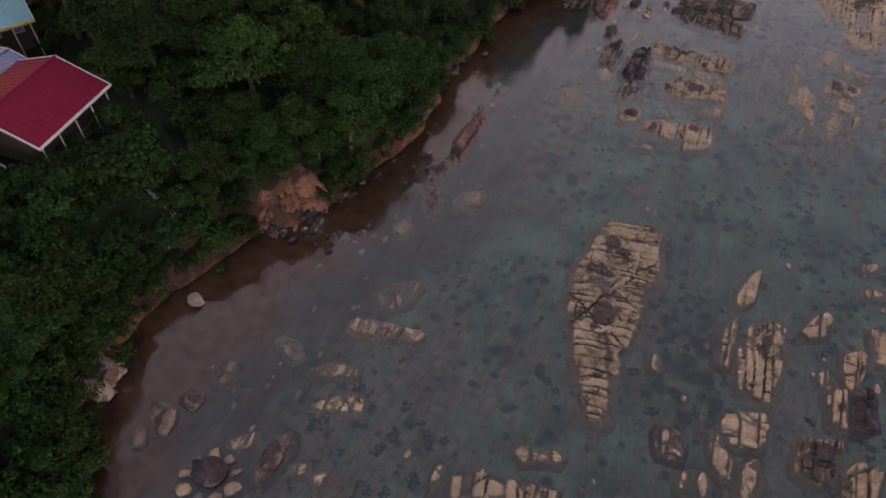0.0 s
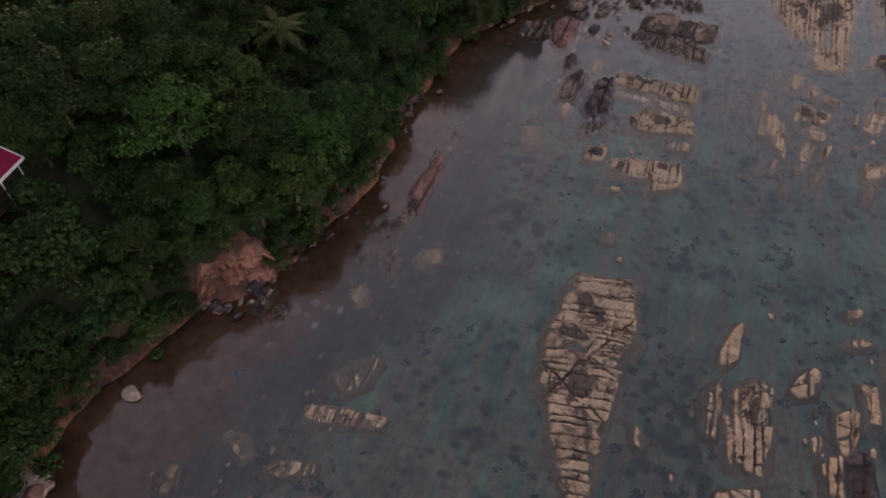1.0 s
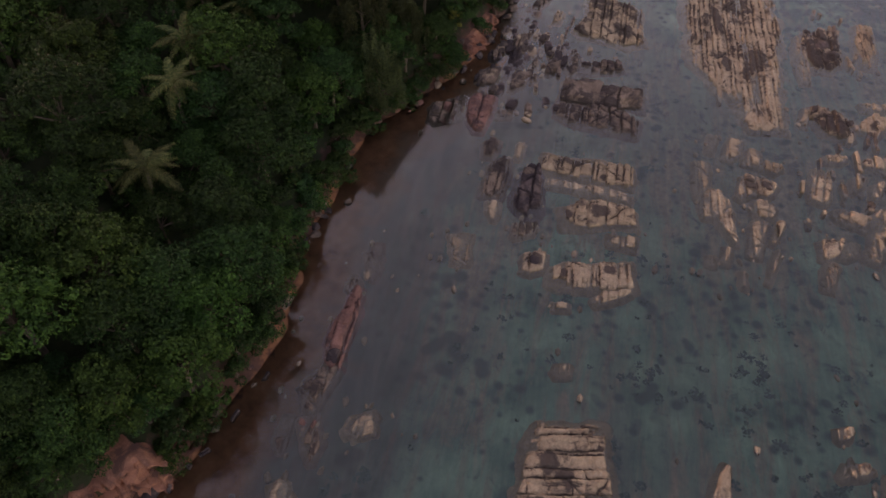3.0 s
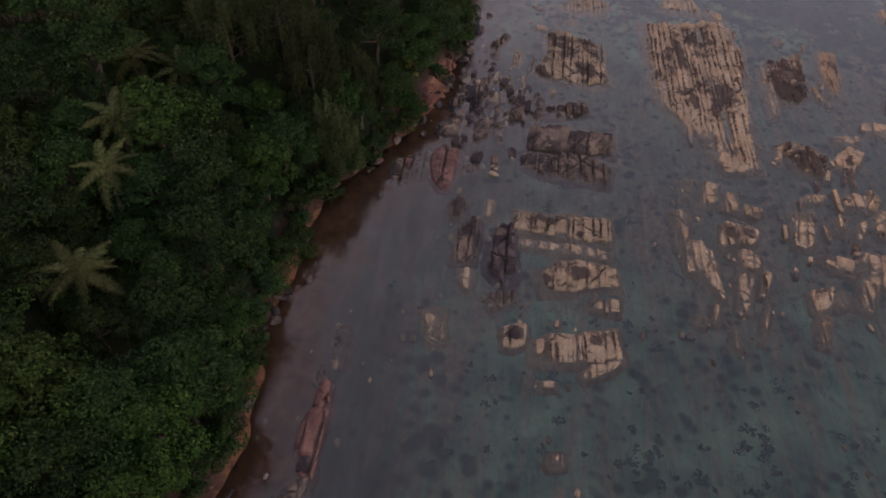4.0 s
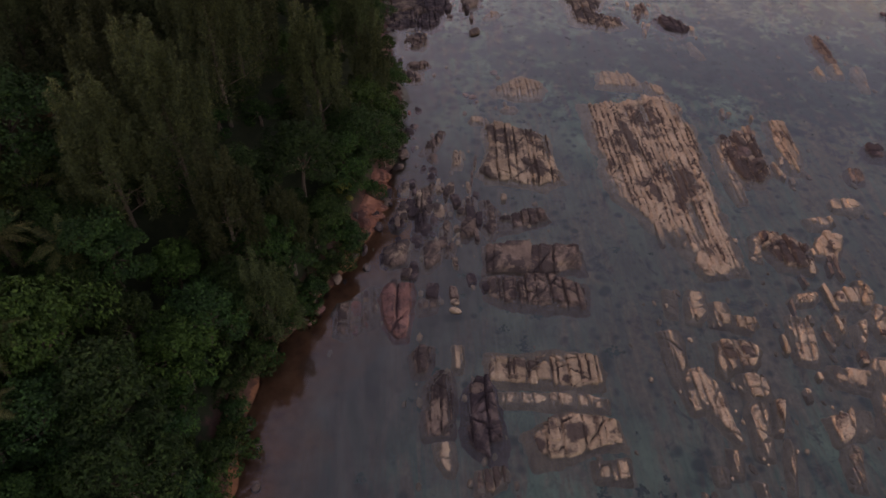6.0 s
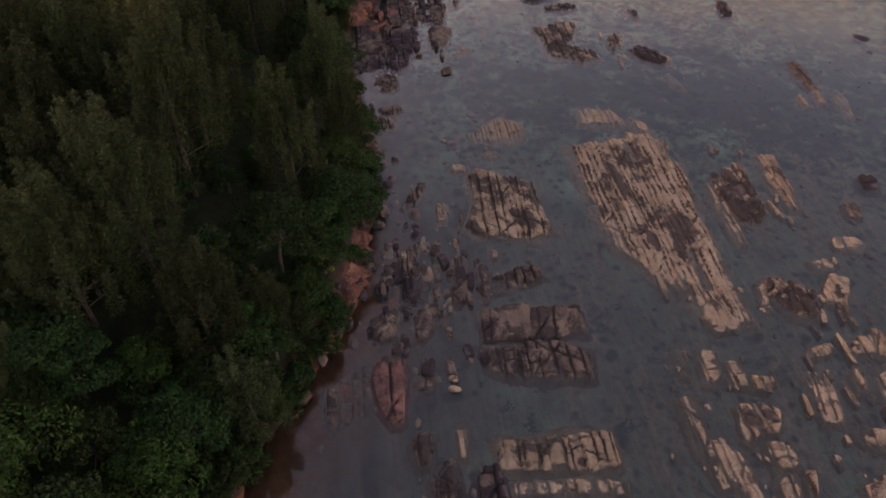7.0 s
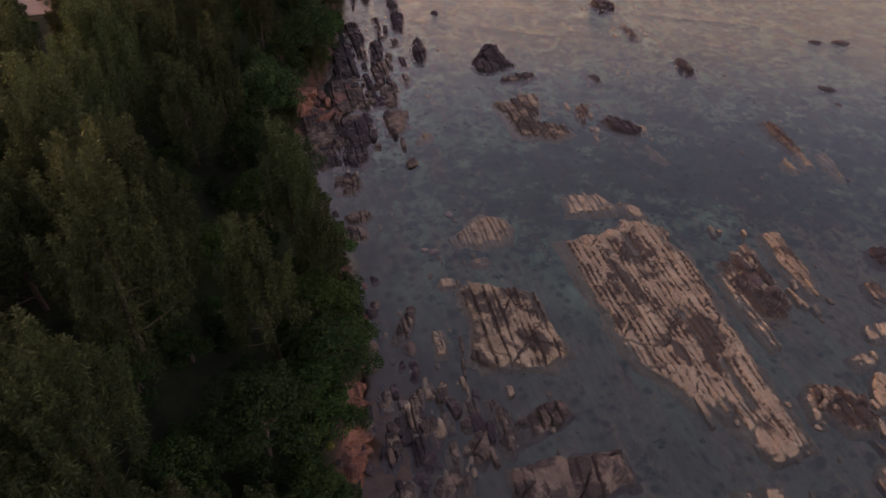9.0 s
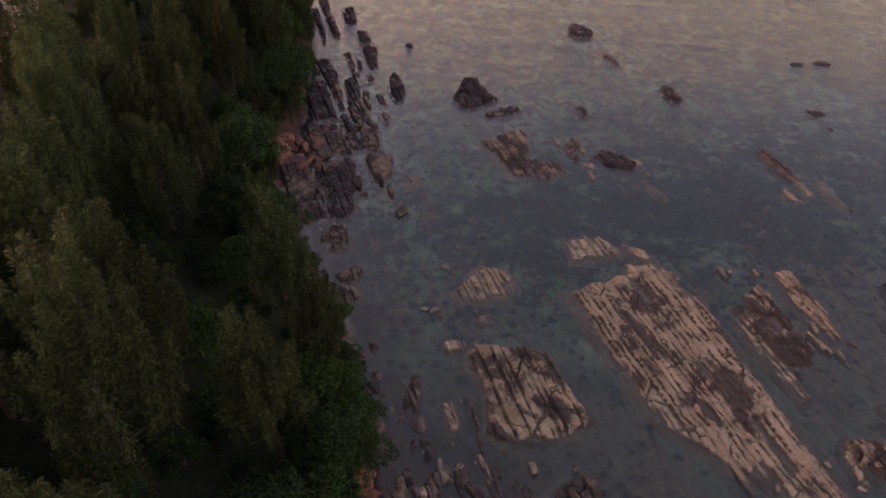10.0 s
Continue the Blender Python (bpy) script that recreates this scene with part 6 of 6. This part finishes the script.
dirt_track(((24, 166), (30, 177), (36, 188), (44, 206)), 9.0)
for k in range(16):
    f = k / 15
    boulder(29.5 + 13 * f + rng.uniform(-0.5, 0.5), 169 + 27 * f + rng.uniform(-0.5, 0.5), rng.uniform(0.3, 0.6), None, PALE, 0.6, seed=k + 300, label="pale edging stone beside the dirt track")
for px, py in ((27.5, 180.5), (30.0, 184.0), (32.5, 188.5), (25.5, 176.5)):
    plant(BUSH[0], px, py, 1.3, 0.1)


# ---- houses on the hillside ----
def box(x0, x1, y0, y1, z0, z1):
    return [(x0, y0, z0), (x1, y0, z0), (x1, y1, z0), (x0, y1, z0), (x0, y0, z1), (x1, y0, z1), (x1, y1, z1), (x0, y1, z1)], [(3, 2, 1, 0), (4, 5, 6, 7), (0, 1, 5, 4), (1, 2, 6, 5), (2, 3, 7, 6), (3, 0, 4, 7)]


def bar(a, b, r, material, name, parent, label=""):
    return part(name, mesh(name, *tube([Vector(a), Vector(b)], [r, r], 6), material), parent, label)


def roof_sheet(length, run, rise, material, ribs):
    """One roof slope, eave at y = 0, ridge at y = run, with standing ribs."""
    slope = [([(-length / 2, 0, 0), (length / 2, 0, 0), (length / 2, run, rise), (-length / 2, run, rise), (-length / 2, 0, -0.06), (length / 2, 0, -0.06), (length / 2, run, rise - 0.06), (-length / 2, run, rise - 0.06)],
              [(0, 1, 2, 3), (7, 6, 5, 4), (0, 4, 5, 1), (1, 5, 6, 2), (2, 6, 7, 3), (3, 7, 4, 0)])]
    rib = mesh("roof_rib", [(-0.03, 0, 0.002), (0.03, 0, 0.002), (0.03, run, rise + 0.002), (-0.03, run, rise + 0.002), (0, 0, 0.035), (0, run, rise + 0.035)], [(0, 4, 5, 3), (4, 1, 2, 5), (0, 1, 4), (3, 5, 2)], material)
    return mesh("roof_slope", *slope[0], material), rib


def roof_slope(ob, m, length, run, rise, material, ribs):
    sheet_, rib = roof_sheet(length, run, rise, material, ribs)
    top = part("roof_slope", sheet_, ob)
    top.matrix_basis = m
    for k in range(ribs):
        part("roof_rib", rib, top).matrix_basis = pose(-length / 2 + (k + 0.5) * length / ribs, 0, 0)


def house(x, y, z, turn, length, run, rise, roof_mat, label, tall=3.6, trim=None):
    """A stilt house: two roof slopes with barge boards, timber walls, a veranda on posts. The seaward eave runs along local x."""
    ob = thing("stilt_house", pose(x, y, z, 0, 0, turn), label, "house")
    roof_slope(ob, Matrix.Identity(4), length, run, rise, roof_mat, 16)
    roof_slope(ob, pose(0, 2 * run, 0, 0, 0, 180), length, run, rise, roof_mat, 16)
    part("ridge_cap", mesh("ridge_cap", *tube([Vector((-length / 2, run, rise)), Vector((length / 2, run, rise))], [0.12, 0.12], 8), roof_mat), ob)
    for s in (-1, 1):
        part("eave_board", mesh("eave_board", *box(-length / 2 - 0.08, length / 2 + 0.08, -0.1, -0.02, -0.2, 0.05), trim or TRIM_WHITE), ob, "painted eave board") if s < 0 else None
        for y0, y1 in ((0, run), (2 * run, run)):
            v = [(s * length / 2 + o, yy, zz) for o in (0.0, s * 0.09) for yy, zz in ((y0, -0.16), (y1, rise - 0.16), (y1, rise + 0.08), (y0, 0.08))]
            part("barge_board", mesh("barge_board", v, [(0, 1, 2, 3), (7, 6, 5, 4), (0, 4, 5, 1), (1, 5, 6, 2), (2, 6, 7, 3), (3, 7, 4, 0)], TRIM_WHITE), ob, "white barge board")
    part("wall", mesh("wall", *box(-length / 2 + 0.5, length / 2 - 0.5, 1.7, 2 * run - 0.5, -2.6, -0.05), TIMBER), ob)
    part("veranda_floor", mesh("veranda_floor", *box(-length / 2 + 0.3, length / 2 - 0.3, 0.3, 2 * run - 0.4, -2.8, -2.62), TIMBER), ob)
    for k in range(5):
        u = -length / 2 + 0.45 + k * (length - 0.9) / 4
        bar((u, 0.35, -tall - 2.0), (u, 0.35, -0.08), 0.065, POST_GREY, "post", ob, "pale weathered post")
    for k in range(3):
        u = -length / 2 + 1.6 + k * (length - 3.2) / 2
        w = part("window", mesh("window", *box(u - 0.5, u + 0.5, 1.64, 1.69, -1.7, -0.6), TRIM_WHITE), ob)
        part("pane", mesh("pane", *box(u - 0.42, u + 0.42, 1.62, 1.635, -1.62, -0.68), ROOF_BLUE), w)
    bar((-length / 2 + 0.4, 0.35, -1.9), (length / 2 - 0.4, 0.35, -1.9), 0.04, TIMBER, "rail", ob)
    return ob


house(-30.8, 47.35, 11.0, 70, 9.0, 5.0, 1.7, ROOF_RED, "stilt house with a crimson sheet roof and white eaves")
house(-36.9, 40.6, 9.0, 70, 5.2, 2.6, 1.0, ROOF_RED, "small shed with a faded red roof among bushes", 2.4)
house(-38.6, 52.4, 10.4, 63, 6.4, 3.4, 0.6, ROOF_BLUE, "low house with a weathered blue-grey sheet roof", 2.4)
house(-42.4, 59.0, 11.4, 34, 7.5, 3.4, 1.1, ROOF_TEAL, "house with a teal sheet roof and ochre eaves", 3.0, TRIM_YELLOW)


def low_wall(x0, y0, x1, y1, label):
    n = int(math.hypot(x1 - x0, y1 - y0) / 0.42)
    ob = thing("stone_steps", Matrix.Identity(4), label, "steps")
    for k in range(n):
        f = (k + 0.5) / n
        px, py = x0 + (x1 - x0) * f, y0 + (y1 - y0) * f
        s = part("step", mesh("step", *box(-0.17, 0.17, -0.17, 0.17, -0.3, 0.16), CONCRETE), ob)
        s.matrix_basis = pose(px, py, float(ground_z(px, py)), 0, 0, math.degrees(math.atan2(y1 - y0, x1 - x0)) - 90 + rng.uniform(-5, 5))
    return ob


low_wall(-26.3, 44.1, -22.8, 41.6, "pale concrete steps through the bushes")
low_wall(-36.0, 44.8, -33.2, 43.2, "pale concrete steps through the bushes")
